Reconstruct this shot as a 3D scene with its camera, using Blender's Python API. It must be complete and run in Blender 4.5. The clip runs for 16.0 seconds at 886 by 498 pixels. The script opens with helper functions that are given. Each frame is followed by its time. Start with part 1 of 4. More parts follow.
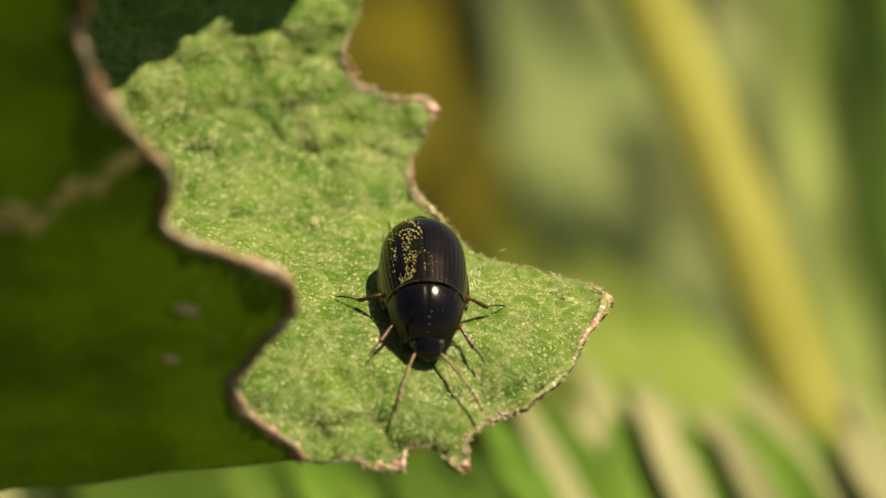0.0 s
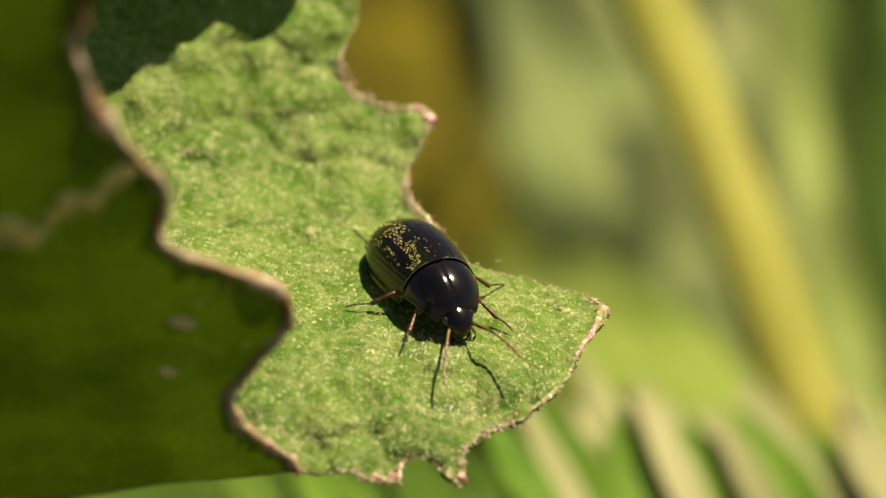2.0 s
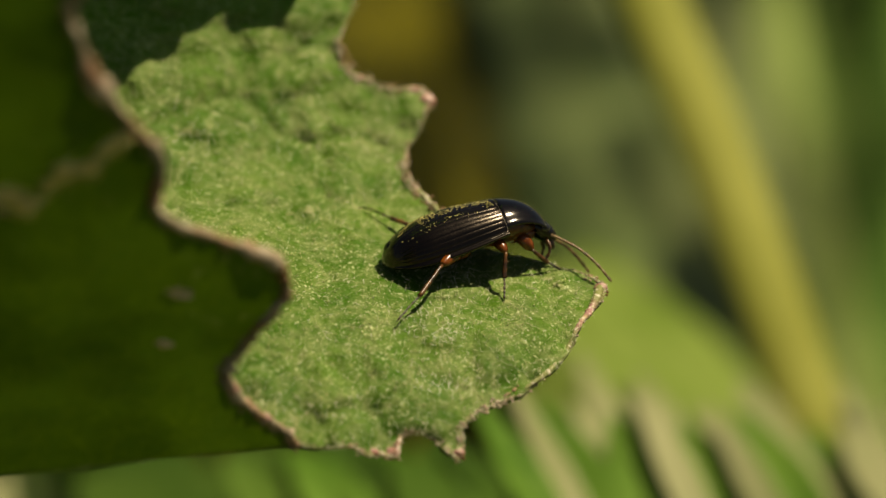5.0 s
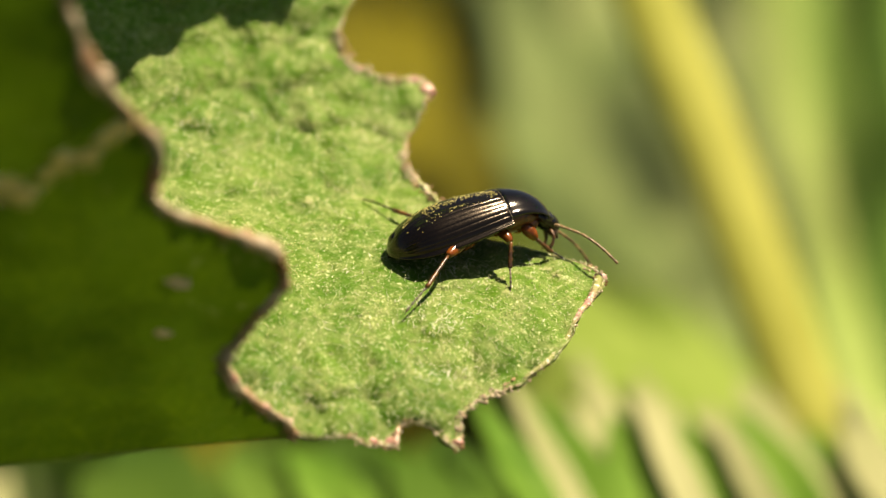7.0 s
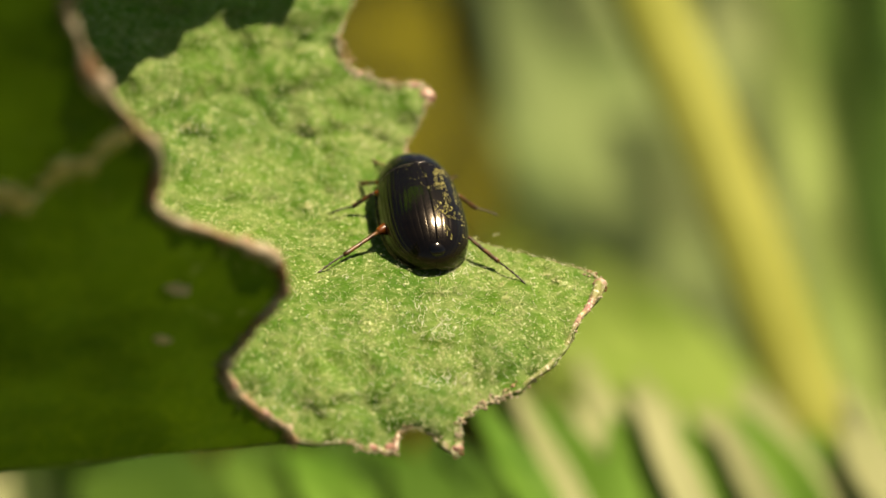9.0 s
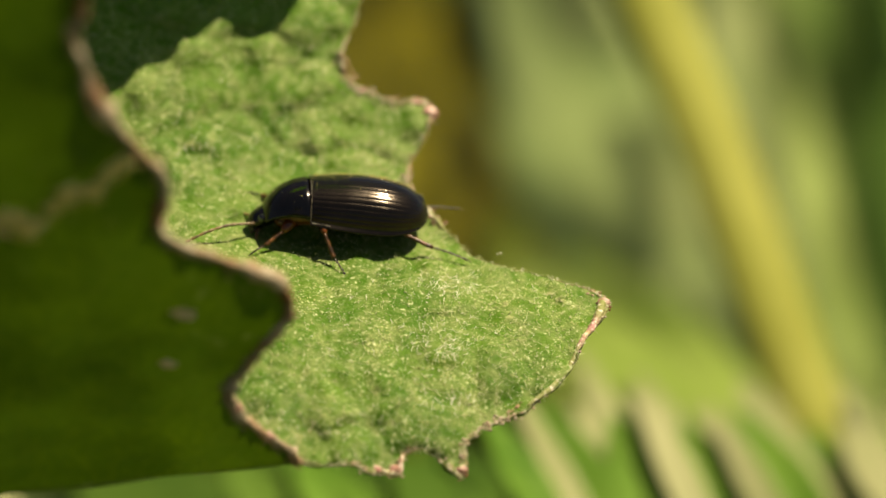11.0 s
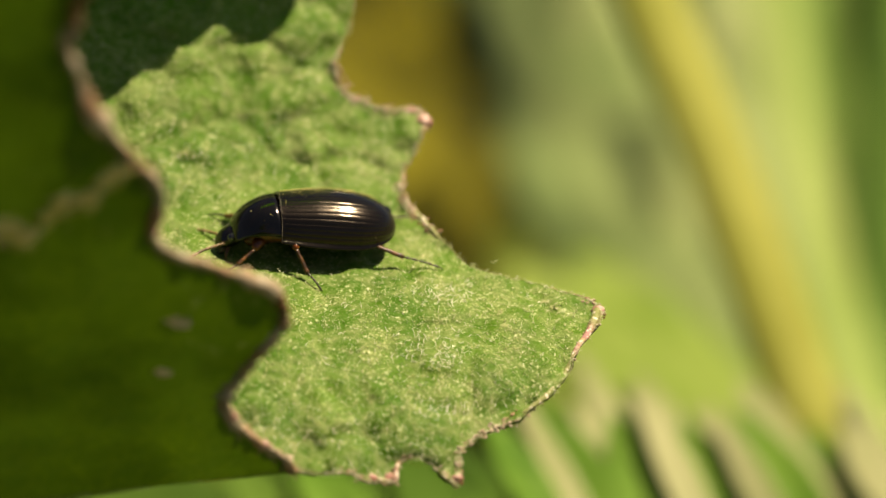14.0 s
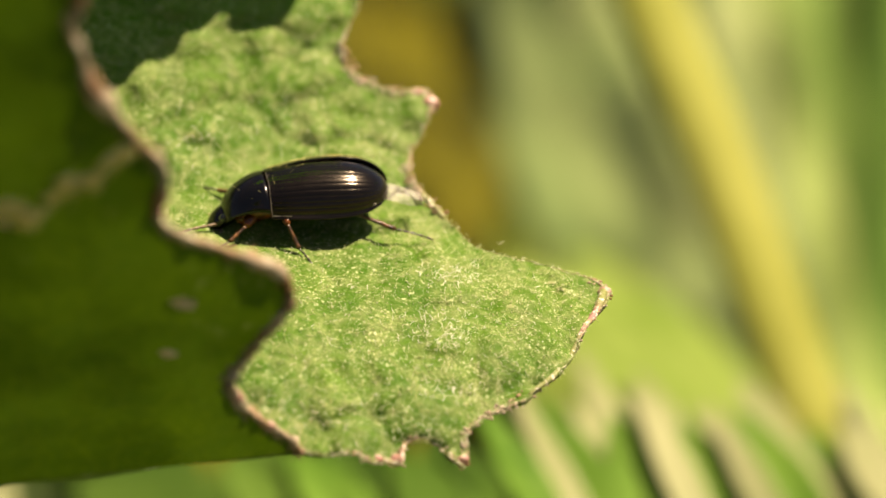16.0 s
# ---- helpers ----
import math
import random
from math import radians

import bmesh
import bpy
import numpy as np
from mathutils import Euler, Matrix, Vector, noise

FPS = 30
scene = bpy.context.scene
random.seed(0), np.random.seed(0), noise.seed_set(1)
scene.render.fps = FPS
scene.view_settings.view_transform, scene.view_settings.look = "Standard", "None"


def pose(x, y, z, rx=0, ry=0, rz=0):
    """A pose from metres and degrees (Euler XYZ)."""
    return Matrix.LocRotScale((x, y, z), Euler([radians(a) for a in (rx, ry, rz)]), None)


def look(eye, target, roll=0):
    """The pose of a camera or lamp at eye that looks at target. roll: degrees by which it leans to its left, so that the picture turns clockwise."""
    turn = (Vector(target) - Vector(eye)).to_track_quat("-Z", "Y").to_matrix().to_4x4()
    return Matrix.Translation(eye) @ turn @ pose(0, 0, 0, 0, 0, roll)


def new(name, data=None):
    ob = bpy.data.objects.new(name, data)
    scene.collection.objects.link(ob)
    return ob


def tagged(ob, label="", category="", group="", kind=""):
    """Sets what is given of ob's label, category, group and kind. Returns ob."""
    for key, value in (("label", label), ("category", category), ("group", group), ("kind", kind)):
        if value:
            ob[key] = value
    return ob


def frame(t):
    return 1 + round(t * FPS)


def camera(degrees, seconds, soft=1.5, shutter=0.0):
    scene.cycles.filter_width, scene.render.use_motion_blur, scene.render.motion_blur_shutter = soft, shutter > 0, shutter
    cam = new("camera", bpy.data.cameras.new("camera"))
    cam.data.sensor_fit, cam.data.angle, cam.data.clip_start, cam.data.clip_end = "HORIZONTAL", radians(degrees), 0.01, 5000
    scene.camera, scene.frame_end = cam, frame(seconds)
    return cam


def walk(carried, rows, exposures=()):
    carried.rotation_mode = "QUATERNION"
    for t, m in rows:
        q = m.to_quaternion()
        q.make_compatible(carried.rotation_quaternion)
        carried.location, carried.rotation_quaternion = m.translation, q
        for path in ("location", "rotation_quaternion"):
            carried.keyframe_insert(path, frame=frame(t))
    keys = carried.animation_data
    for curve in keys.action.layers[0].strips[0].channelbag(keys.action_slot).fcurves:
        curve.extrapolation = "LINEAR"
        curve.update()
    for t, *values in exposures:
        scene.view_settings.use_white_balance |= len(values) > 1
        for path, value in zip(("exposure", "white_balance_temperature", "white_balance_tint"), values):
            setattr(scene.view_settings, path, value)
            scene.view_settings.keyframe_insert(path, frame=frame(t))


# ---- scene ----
# A ground beetle on a folded leaf in a meadow, seen through a long macro lens on a stand.
# Lengths below are in millimetres unless a name says otherwise.
from mathutils import geometry

MM = 0.001
SIGHT = 183.6                       # from the lens to the plane of sharpness
STEP = 38.6 / 1568                  # layout grid on that plane
cam = camera(12.0, 16.0, soft=1.4)
CAM = pose(0, 0, 0.45, 65, 0, 0)
cam.data.dof.use_dof = True
cam.data.dof.focus_distance = (SIGHT - 3.0) * MM
cam.data.dof.aperture_fstop = cam.data.lens / 6.4
cam.data.dof.aperture_blades = 7
walk(cam, [(0.0, CAM), (16.0, CAM)], exposures=[(t, stops, 7900, tint) for t, stops, tint in (
    (0.0, 0.99, 14), (0.5, 1.24, 14), (1.0, 1.29, 14), (1.5, 1.24, 14), (2.0, 1.14, 14), (2.5, 1.14, 14), (3.0, 0.96, 14), (3.5, 0.64, 9.5), (5.8, 0.42, 6.5), (6.0, 0.46, 6.5), (6.5, 0.78, 7.5), (7.0, 1.39, 11),
    (7.5, 1.46, 13), (8.0, 0.52, 7), (8.5, 1.12, 7.5), (11.0, 0.99, 7), (11.5, 1.22, 12.5), (12.0, 1.33, 14.5), (12.5, 1.00, 11), (13.0, 0.68, 11), (13.5, 1.05, 11), (14.0, 1.06, 11), (14.5, 0.86, 13), (15.0, 0.90, 13), (15.5, 1.38, 15), (16.0, 1.34, 15.5))])

# The layout: x right, y up across the line of sight, z back towards the lens.
STAGE = CAM @ Matrix.Translation((0, 0, -SIGHT * MM))
TURN3 = STAGE.to_3x3()


def at(u, v, z=0.0):
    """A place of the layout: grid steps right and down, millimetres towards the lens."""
    k = (1 - z / SIGHT) * STEP
    return Vector(((u - 784) * k, (441 - v) * k, z))


DOWN = TURN3.inverted() @ Vector((0, 0, -1))


def on_ground(p, aside=(0, 0, 0)):
    """The place on the ground under a place of the layout."""
    p = Vector(p) + Vector(aside)
    return p + DOWN * ((STAGE @ (p * MM)).z / MM)


def down_to_ground(p, aside=(0, 0, 0)):
    """Even steps from a place of the layout to the ground."""
    end = on_ground(p, aside)
    n = max(2, int((end - Vector(p)).length / 25))
    return [Vector(p).lerp(end, (i + 1) / n) for i in range(n)]


# ---- world and sun ----
SUN = (TURN3 @ Vector((0.38, 0.87, 0.28))).normalized()
sky_world = bpy.data.worlds.new("sky")
scene.world = sky_world
sky_world.use_nodes = True
wn = sky_world.node_tree
sky = wn.nodes.new("ShaderNodeTexSky")
sky.sky_type, sky.sun_disc = "NISHITA", False
sky.sun_elevation = math.asin(SUN.z)
sky.air_density, sky.dust_density = 0.8, 1.4
sky.sun_rotation = math.atan2(SUN.x, SUN.y)
wn.links.new(sky.outputs[0], wn.nodes["Background"].inputs["Color"])
wn.nodes["Background"].inputs["Strength"].default_value = 0.030
sun_data = bpy.data.lights.new("sun", "SUN")
sun_data.energy, sun_data.angle, sun_data.color = 5.0, radians(0.53), (1.0, 0.92, 0.78)
sun = new("sun", sun_data)
sun.matrix_world = look(SUN * 3, (0, 0, 0))


# ---- materials ----
class Nodes:
    """Short hand for building a node material."""

    def __init__(self, name):
        self.mat = bpy.data.materials.new(name)
        self.mat.use_nodes = True
        self.tree = self.mat.node_tree
        self.bsdf = self.tree.nodes["Principled BSDF"]
        self.out = self.tree.nodes["Material Output"]
        self.coord = self.tree.nodes.new("ShaderNodeTexCoord").outputs["Object"]

    def put(self, socket, value):
        if isinstance(value, bpy.types.NodeSocket):
            self.tree.links.new(value, socket)
        elif isinstance(value, (tuple, list)) and len(value) == 3 and socket.type == "RGBA":
            socket.default_value = (*value, 1)
        else:
            socket.default_value = value

    def noise(self, per_mm, detail=3.0, rough=0.55, coord=None):
        n = self.tree.nodes.new("ShaderNodeTexNoise")
        self.put(n.inputs["Vector"], coord or self.coord)
        n.inputs["Scale"].default_value = per_mm / MM
        n.inputs["Detail"].default_value, n.inputs["Roughness"].default_value = detail, rough
        return n.outputs["Fac"]

    def voronoi(self, per_mm, feature="DISTANCE_TO_EDGE", coord=None):
        n = self.tree.nodes.new("ShaderNodeTexVoronoi")
        n.feature = feature
        self.put(n.inputs["Vector"], coord or self.coord)
        n.inputs["Scale"].default_value = per_mm / MM
        return n.outputs["Distance"]

    def warped(self, per_mm, amount):
        n = self.tree.nodes.new("ShaderNodeTexNoise")
        self.put(n.inputs["Vector"], self.coord)
        n.inputs["Scale"].default_value = per_mm / MM
        m = self.tree.nodes.new("ShaderNodeVectorMath")
        m.operation = "MULTIPLY_ADD"
        self.put(m.inputs[0], n.outputs["Color"])
        m.inputs[1].default_value = (amount * MM,) * 3
        self.put(m.inputs[2], self.coord)
        return m.outputs[0]

    def stretched(self, x, y, z):
        m = self.tree.nodes.new("ShaderNodeVectorMath")
        m.operation = "MULTIPLY"
        self.put(m.inputs[0], self.coord)
        m.inputs[1].default_value = (x, y, z)
        return m.outputs[0]

    def ramp(self, value, low, high, a=0.0, b=1.0):
        n = self.tree.nodes.new("ShaderNodeMapRange")
        n.interpolation_type = "SMOOTHSTEP"
        self.put(n.inputs["Value"], value)
        for name, v in (("From Min", low), ("From Max", high), ("To Min", a), ("To Max", b)):
            n.inputs[name].default_value = v
        return n.outputs["Result"]

    def mix(self, fac, a, b, blend="MIX"):
        n = self.tree.nodes.new("ShaderNodeMix")
        n.data_type, n.blend_type = "RGBA", blend
        self.put(n.inputs[0], fac)
        self.put(n.inputs[6], a)
        self.put(n.inputs[7], b)
        return n.outputs[2]

    def times(self, a, b, op="MULTIPLY"):
        n = self.tree.nodes.new("ShaderNodeMath")
        n.operation = op
        self.put(n.inputs[0], a)
        self.put(n.inputs[1], b)
        return n.outputs[0]

    def bump(self, height, depth_mm, strength=1.0, under=None):
        n = self.tree.nodes.new("ShaderNodeBump")
        n.inputs["Strength"].default_value = strength
        n.inputs["Distance"].default_value = depth_mm * MM
        self.put(n.inputs["Height"], height)
        if under:
            self.put(n.inputs["Normal"], under)
        self.put(self.bsdf.inputs["Normal"], n.outputs[0])
        return n.outputs[0]

    def set(self, **values):
        for name, v in values.items():
            self.put(self.bsdf.inputs[name.replace("_", " ")], v)

    def translucent(self, colour, share):
        """Lets a share of the light through the sheet, scattered."""
        t = self.tree.nodes.new("ShaderNodeBsdfTranslucent")
        self.put(t.inputs["Color"], colour)
        m = self.tree.nodes.new("ShaderNodeMixShader")
        m.inputs[0].default_value = share
        self.tree.links.new(self.bsdf.outputs[0], m.inputs[1])
        self.tree.links.new(t.outputs[0], m.inputs[2])
        self.tree.links.new(m.outputs[0], self.out.inputs["Surface"])


def downy_leaf(name, dark, light, pale, through_colour, share, down=1.0, quilt_shading=0.0):
    n = Nodes(name)
    warp = n.warped(0.5, 0.9)
    big = n.ramp(n.noise(0.30, 3), 0.32, 0.68)
    fine = n.ramp(n.noise(2.2, 4), 0.3, 0.7)
    base = n.mix(big, dark, light)
    patch = n.ramp(n.noise(1.0, 4, 0.6), 0.52, 0.66)
    base = n.mix(n.times(patch, 0.35), base, dark)
    blotch = n.times(n.ramp(n.noise(0.5, 3, 0.6), 0.50, 0.66), n.ramp(n.noise(2.6, 3), 0.30, 0.60))
    base = n.mix(n.times(blotch, 0.42 * down), base, pale)
    base = n.mix(n.times(fine, 0.45), base, n.mix(fine, dark, pale))
    net = n.ramp(n.voronoi(0.42, coord=warp), 0.0, 0.10, 1.0, 0.0)
    base = n.mix(n.times(net, 0.28), base, pale)
    small = n.ramp(n.voronoi(1.5, coord=warp), 0.0, 0.12, 1.0, 0.0)
    base = n.mix(n.times(small, 0.14), base, dark)
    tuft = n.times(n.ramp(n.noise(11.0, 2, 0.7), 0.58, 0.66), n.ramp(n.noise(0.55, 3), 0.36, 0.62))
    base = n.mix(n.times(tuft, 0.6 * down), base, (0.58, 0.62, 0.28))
    # Glints of the hairs, put into the base colour as pale dots.
    glints = n.times(n.ramp(n.voronoi(3.6, "F1", coord=n.warped(1.4, 0.5)), 0.10, 0.30, 1.0, 0.0), n.ramp(n.noise(0.8, 3), 0.34, 0.56))
    base = n.mix(n.times(glints, 0.68 * down), base, (0.62, 0.66, 0.36))
    gaps = n.ramp(n.noise(4.5, 3, 0.65), 0.36, 0.50, 1.0, 0.0)
    base = n.mix(n.times(gaps, 0.28), base, dark)
    scar = n.times(n.ramp(n.noise(1.3, 4, 0.65), 0.60, 0.70), n.ramp(n.noise(0.22, 2), 0.48, 0.62))
    base = n.mix(n.times(scar, 0.6), base, (0.42, 0.40, 0.20))
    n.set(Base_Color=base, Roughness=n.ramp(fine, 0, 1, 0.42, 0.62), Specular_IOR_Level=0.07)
    first = n.bump(n.noise(1.3, 3, 0.6), 0.30, 0.8)
    n.bump(n.noise(9.0, 3, 0.7), 0.06, 0.8, under=first)
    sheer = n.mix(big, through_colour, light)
    # Light and dark of the quilted bulges, put into the let-through colour.
    if quilt_shading:
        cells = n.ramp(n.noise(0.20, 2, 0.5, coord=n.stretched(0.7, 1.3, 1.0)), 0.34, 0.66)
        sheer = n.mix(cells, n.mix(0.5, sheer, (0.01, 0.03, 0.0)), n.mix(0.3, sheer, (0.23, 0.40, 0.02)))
    n.translucent(sheer, share)
    return n.mat


def plain_leaf(name, dark, light, share=0.3, streak=False):
    n = Nodes(name)
    coord = n.stretched(1, 1, 0.12) if streak else None
    f = n.ramp(n.noise(0.07, 4, coord=coord), 0.34, 0.66)
    g = n.ramp(n.noise(1.2, 3, coord=coord), 0.35, 0.7)
    base = n.mix(n.times(g, 0.4), n.mix(f, dark, light), light)
    n.set(Base_Color=base, Roughness=0.6, Specular_IOR_Level=0.08)
    n.bump(n.noise(1.0, 3), 0.1, 0.6)
    n.translucent(n.mix(f, dark, light), share)
    return n.mat


def cuticle(name, colour, tint, rough, metal=0.0, coat=0.0, gleam=(1, 1, 1)):
    n = Nodes(name)
    grain = n.noise(14.0, 3, 0.6)
    n.set(Base_Color=n.mix(n.ramp(n.noise(1.2, 3), 0.35, 0.7), colour, tint), Metallic=metal,
          Specular_Tint=gleam, Specular_IOR_Level=0.5, Roughness=n.ramp(grain, 0.3, 0.7, rough * 0.8, rough * 1.3), Coat_Weight=coat, Coat_Roughness=0.12)
    n.bump(grain, 0.004, 0.4)
    return n.mat


def horn(name, colour, tint, rough=0.35):
    n = Nodes(name)
    n.set(Base_Color=n.mix(n.ramp(n.noise(3.5, 3), 0.38, 0.64), colour, tint), Roughness=rough)
    n.bump(n.noise(16.0, 2), 0.01, 0.6)
    return n.mat


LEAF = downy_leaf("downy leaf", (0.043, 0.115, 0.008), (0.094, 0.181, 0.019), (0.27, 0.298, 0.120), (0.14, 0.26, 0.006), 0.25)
# Low let-through share and darker greens carry part of the folded half's shade.
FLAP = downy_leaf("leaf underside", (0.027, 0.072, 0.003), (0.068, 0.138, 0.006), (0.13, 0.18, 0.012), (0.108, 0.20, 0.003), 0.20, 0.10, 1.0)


def margin_material():
    n = Nodes("leaf margin")
    warm = n.mix(n.ramp(n.noise(0.55, 3), 0.40, 0.60), (0.20, 0.10, 0.06), (0.30, 0.14, 0.13))
    tan = n.mix(n.ramp(n.noise(0.8, 3), 0.42, 0.60), warm, (0.36, 0.27, 0.13))
    tan = n.mix(n.ramp(n.noise(0.35, 2), 0.44, 0.58), tan, (0.16, 0.17, 0.04))
    n.set(Base_Color=n.mix(n.ramp(n.noise(3.5, 3, 0.7), 0.50, 0.68), tan, (0.66, 0.58, 0.48)), Roughness=0.6)
    n.bump(n.noise(5.0, 3), 0.12, 0.8)
    return n.mat


MARGIN = margin_material()


def fringe_material():
    n = Nodes("woolly margin")
    wool = n.mix(n.ramp(n.noise(0.9, 3), 0.38, 0.62), (0.24, 0.15, 0.08), (0.36, 0.30, 0.21))
    n.set(Base_Color=n.mix(n.ramp(n.noise(0.33, 2), 0.56, 0.70), wool, (0.15, 0.062, 0.018)), Roughness=0.85)
    n.bump(n.noise(6.0, 3), 0.1, 0.8)
    return n.mat


FRINGE = fringe_material()
TOOTH = horn("pink tooth tip", (0.28, 0.12, 0.09), (0.44, 0.30, 0.24), 0.5)
HAIR = horn("plant hair", (0.42, 0.46, 0.22), (0.66, 0.66, 0.46), 0.25)
SCAR = horn("dry scar", (0.46, 0.34, 0.17), (0.62, 0.50, 0.30), 0.8)
WOOL = horn("white wool", (0.66, 0.64, 0.50), (0.80, 0.78, 0.66), 0.6)
GLINT_BEAD = horn("glossy hair glint bead", (0.32, 0.37, 0.11), (0.54, 0.55, 0.26), 0.14)
# Glow of sunlit, backlit hairs put into the felt's colour.
BACKLIT_FELT = horn("felt with backlit glow", (0.74, 0.62, 0.20), (0.86, 0.78, 0.36), 0.8)
BLACK = cuticle("black bronze cuticle", (0.0015, 0.0015, 0.002), (0.004, 0.003, 0.003), 0.11, 0.0, 0.0, (1.0, 0.93, 0.86))
ELYTRA = cuticle("striated bronze cuticle", (0.0015, 0.001, 0.001), (0.003, 0.002, 0.0015), 0.17, 0.0, 0.0, (1.0, 0.82, 0.64))
CHEST = horn("red brown underside", (0.035, 0.012, 0.003), (0.13, 0.036, 0.004), 0.3)
BELLY = cuticle("dark belly cuticle", (0.012, 0.008, 0.006), (0.03, 0.014, 0.006), 0.35)
EYE = cuticle("black eye", (0.006, 0.006, 0.006), (0.01, 0.01, 0.01), 0.12, 0.0, 1.0)
FEMUR = horn("orange brown leg", (0.075, 0.017, 0.001), (0.15, 0.038, 0.003), 0.24)
TIBIA = horn("amber leg", (0.020, 0.008, 0.003), (0.12, 0.048, 0.011), 0.38)
TARSUS = horn("dark brown foot", (0.012, 0.007, 0.004), (0.05, 0.030, 0.012))
ANTENNA = horn("brown antenna", (0.07, 0.040, 0.016), (0.19, 0.12, 0.05), 0.35)
POLLEN = horn("pollen", (0.44, 0.38, 0.10), (0.58, 0.52, 0.20), 0.8)


def wing_material():
    n = Nodes("hind wing membrane")
    vein = n.ramp(n.voronoi(0.9, coord=n.warped(0.6, 0.6)), 0.0, 0.06, 1.0, 0.0)
    n.set(Base_Color=n.mix(vein, (0.46, 0.42, 0.35), (0.05, 0.035, 0.02)), Roughness=0.16, Alpha=n.ramp(vein, 0, 1, 0.40, 0.85))
    n.bump(n.noise(2.0, 3), 0.30, 1.0)
    return n.mat


WING = wing_material()
STEM = plain_leaf("yellow green stem", (0.18, 0.19, 0.028), (0.265, 0.27, 0.058), 0.1)
GRASS = plain_leaf("fresh grass", (0.085, 0.165, 0.022), (0.16, 0.245, 0.055), 0.35, True)
GRASS_DARK = plain_leaf("dark grass", (0.045, 0.105, 0.012), (0.085, 0.165, 0.022), 0.3, True)
SAGE = plain_leaf("grey green leaf", (0.092, 0.140, 0.042), (0.170, 0.218, 0.078), 0.25)
BRIGHT = plain_leaf("bright green leaf", (0.12, 0.20, 0.025), (0.21, 0.28, 0.06), 0.3)
OCHRE = plain_leaf("withered leaf", (0.058, 0.054, 0.003), (0.130, 0.116, 0.008), 0.2)
LEAFLET = plain_leaf("leaflet green", (0.09, 0.17, 0.025), (0.20, 0.28, 0.07), 0.3)
PALE = plain_leaf("pale leaflet", (0.20, 0.22, 0.09), (0.31, 0.31, 0.16), 0.25)
# Scaled down from FRESH: shade put into the colour under the folded leaf.
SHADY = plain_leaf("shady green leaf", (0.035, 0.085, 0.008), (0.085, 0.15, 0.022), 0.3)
GLOOM = plain_leaf("green leaf darkened for deep shade", (0.018, 0.045, 0.004), (0.045, 0.085, 0.010), 0.2)
FRESH = plain_leaf("green leaflet", (0.055, 0.13, 0.012), (0.12, 0.22, 0.03), 0.3)
THIN = plain_leaf("thin sunlit leaf", (0.16, 0.50, 0.008), (0.20, 0.58, 0.015), 0.85)
DUSTY = plain_leaf("dusty green leaf", (0.165, 0.215, 0.072), (0.245, 0.285, 0.115), 0.25)
STRAW = plain_leaf("pale grass", (0.19, 0.27, 0.06), (0.29, 0.36, 0.11), 0.3, True)
MOSS = plain_leaf("olive leaf", (0.055, 0.074, 0.007), (0.104, 0.128, 0.018), 0.2)


def soil_material():
    n = Nodes("meadow floor")
    a = n.mix(n.ramp(n.noise(0.012, 4), 0.35, 0.65), (0.035, 0.030, 0.010), (0.05, 0.075, 0.015))
    n.set(Base_Color=n.mix(n.ramp(n.noise(0.15, 4), 0.4, 0.7), a, (0.09, 0.10, 0.03)), Roughness=0.9)
    n.bump(n.noise(0.1, 4), 6.0, 0.8)
    return n.mat


SOIL = soil_material()


# ---- mesh helpers ----
def mesh_of(name, verts, faces, material, smooth=True):
    me = bpy.data.meshes.new(name)
    me.from_pydata([Vector(v) * MM for v in verts], [], faces)
    me.update()
    me.materials.append(material)
    if smooth:
        me.polygons.foreach_set("use_smooth", [True] * len(me.polygons))
    return me


def part(name, verts, faces, material, parent, label="", kind=""):
    ob = new(name, mesh_of(name, verts, faces, material))
    ob.parent = parent
    return tagged(ob, label=label, kind=kind)


def thing(name, m, label, category, group="", kind=""):
    ob = new(name)
    ob.empty_display_size = 0.002
    ob.matrix_basis = m
    return tagged(ob, label, category, group, kind)


def thicken(ob, mm, offset=-1.0):
    mod = ob.modifiers.new("thickness", "SOLIDIFY")
    mod.thickness, mod.offset = mm * MM, offset
    return ob


def spline(points, per=8, closed=False):
    """A smooth line through points (2D or 3D)."""
    pts = [Vector((*p, 0)) if len(p) == 2 else Vector(p) for p in points]
    n, line = len(pts), []
    for i in range(n if closed else n - 1):
        a, b, c, d = (pts[(i + k) % n] if closed else pts[min(max(i + k, 0), n - 1)] for k in (-1, 0, 1, 2))
        for j in range(per):
            t = j / per
            line.append(0.5 * (2 * b + (c - a) * t + (2 * a - 5 * b + 4 * c - d) * t * t + (3 * b - a - 3 * c + d) * t ** 3))
    if not closed:
        line.append(pts[-1].copy())
    return line


def tube(line, radius, sides=8, caps=True):
    """A round tube along a line; radius is a number or a function of 0..1 and the side's angle."""
    verts, faces, n = [], [], len(line)
    up = Vector((0.13, 0.31, 0.94))
    for i, p in enumerate(line):
        way = (line[min(i + 1, n - 1)] - line[max(i - 1, 0)]).normalized()
        a = way.cross(up).normalized()
        b = way.cross(a).normalized()
        for k in range(sides):
            g = 2 * math.pi * k / sides
            r = radius(i / (n - 1), g) if callable(radius) else radius
            verts.append(p + (a * math.cos(g) + b * math.sin(g)) * r)
    for i in range(n - 1):
        for k in range(sides):
            q = (k + 1) % sides
            faces.append((i * sides + k, i * sides + q, (i + 1) * sides + q, (i + 1) * sides + k))
    if caps:
        faces += [tuple(range(sides))[::-1], tuple((n - 1) * sides + k for k in range(sides))]
    return verts, faces


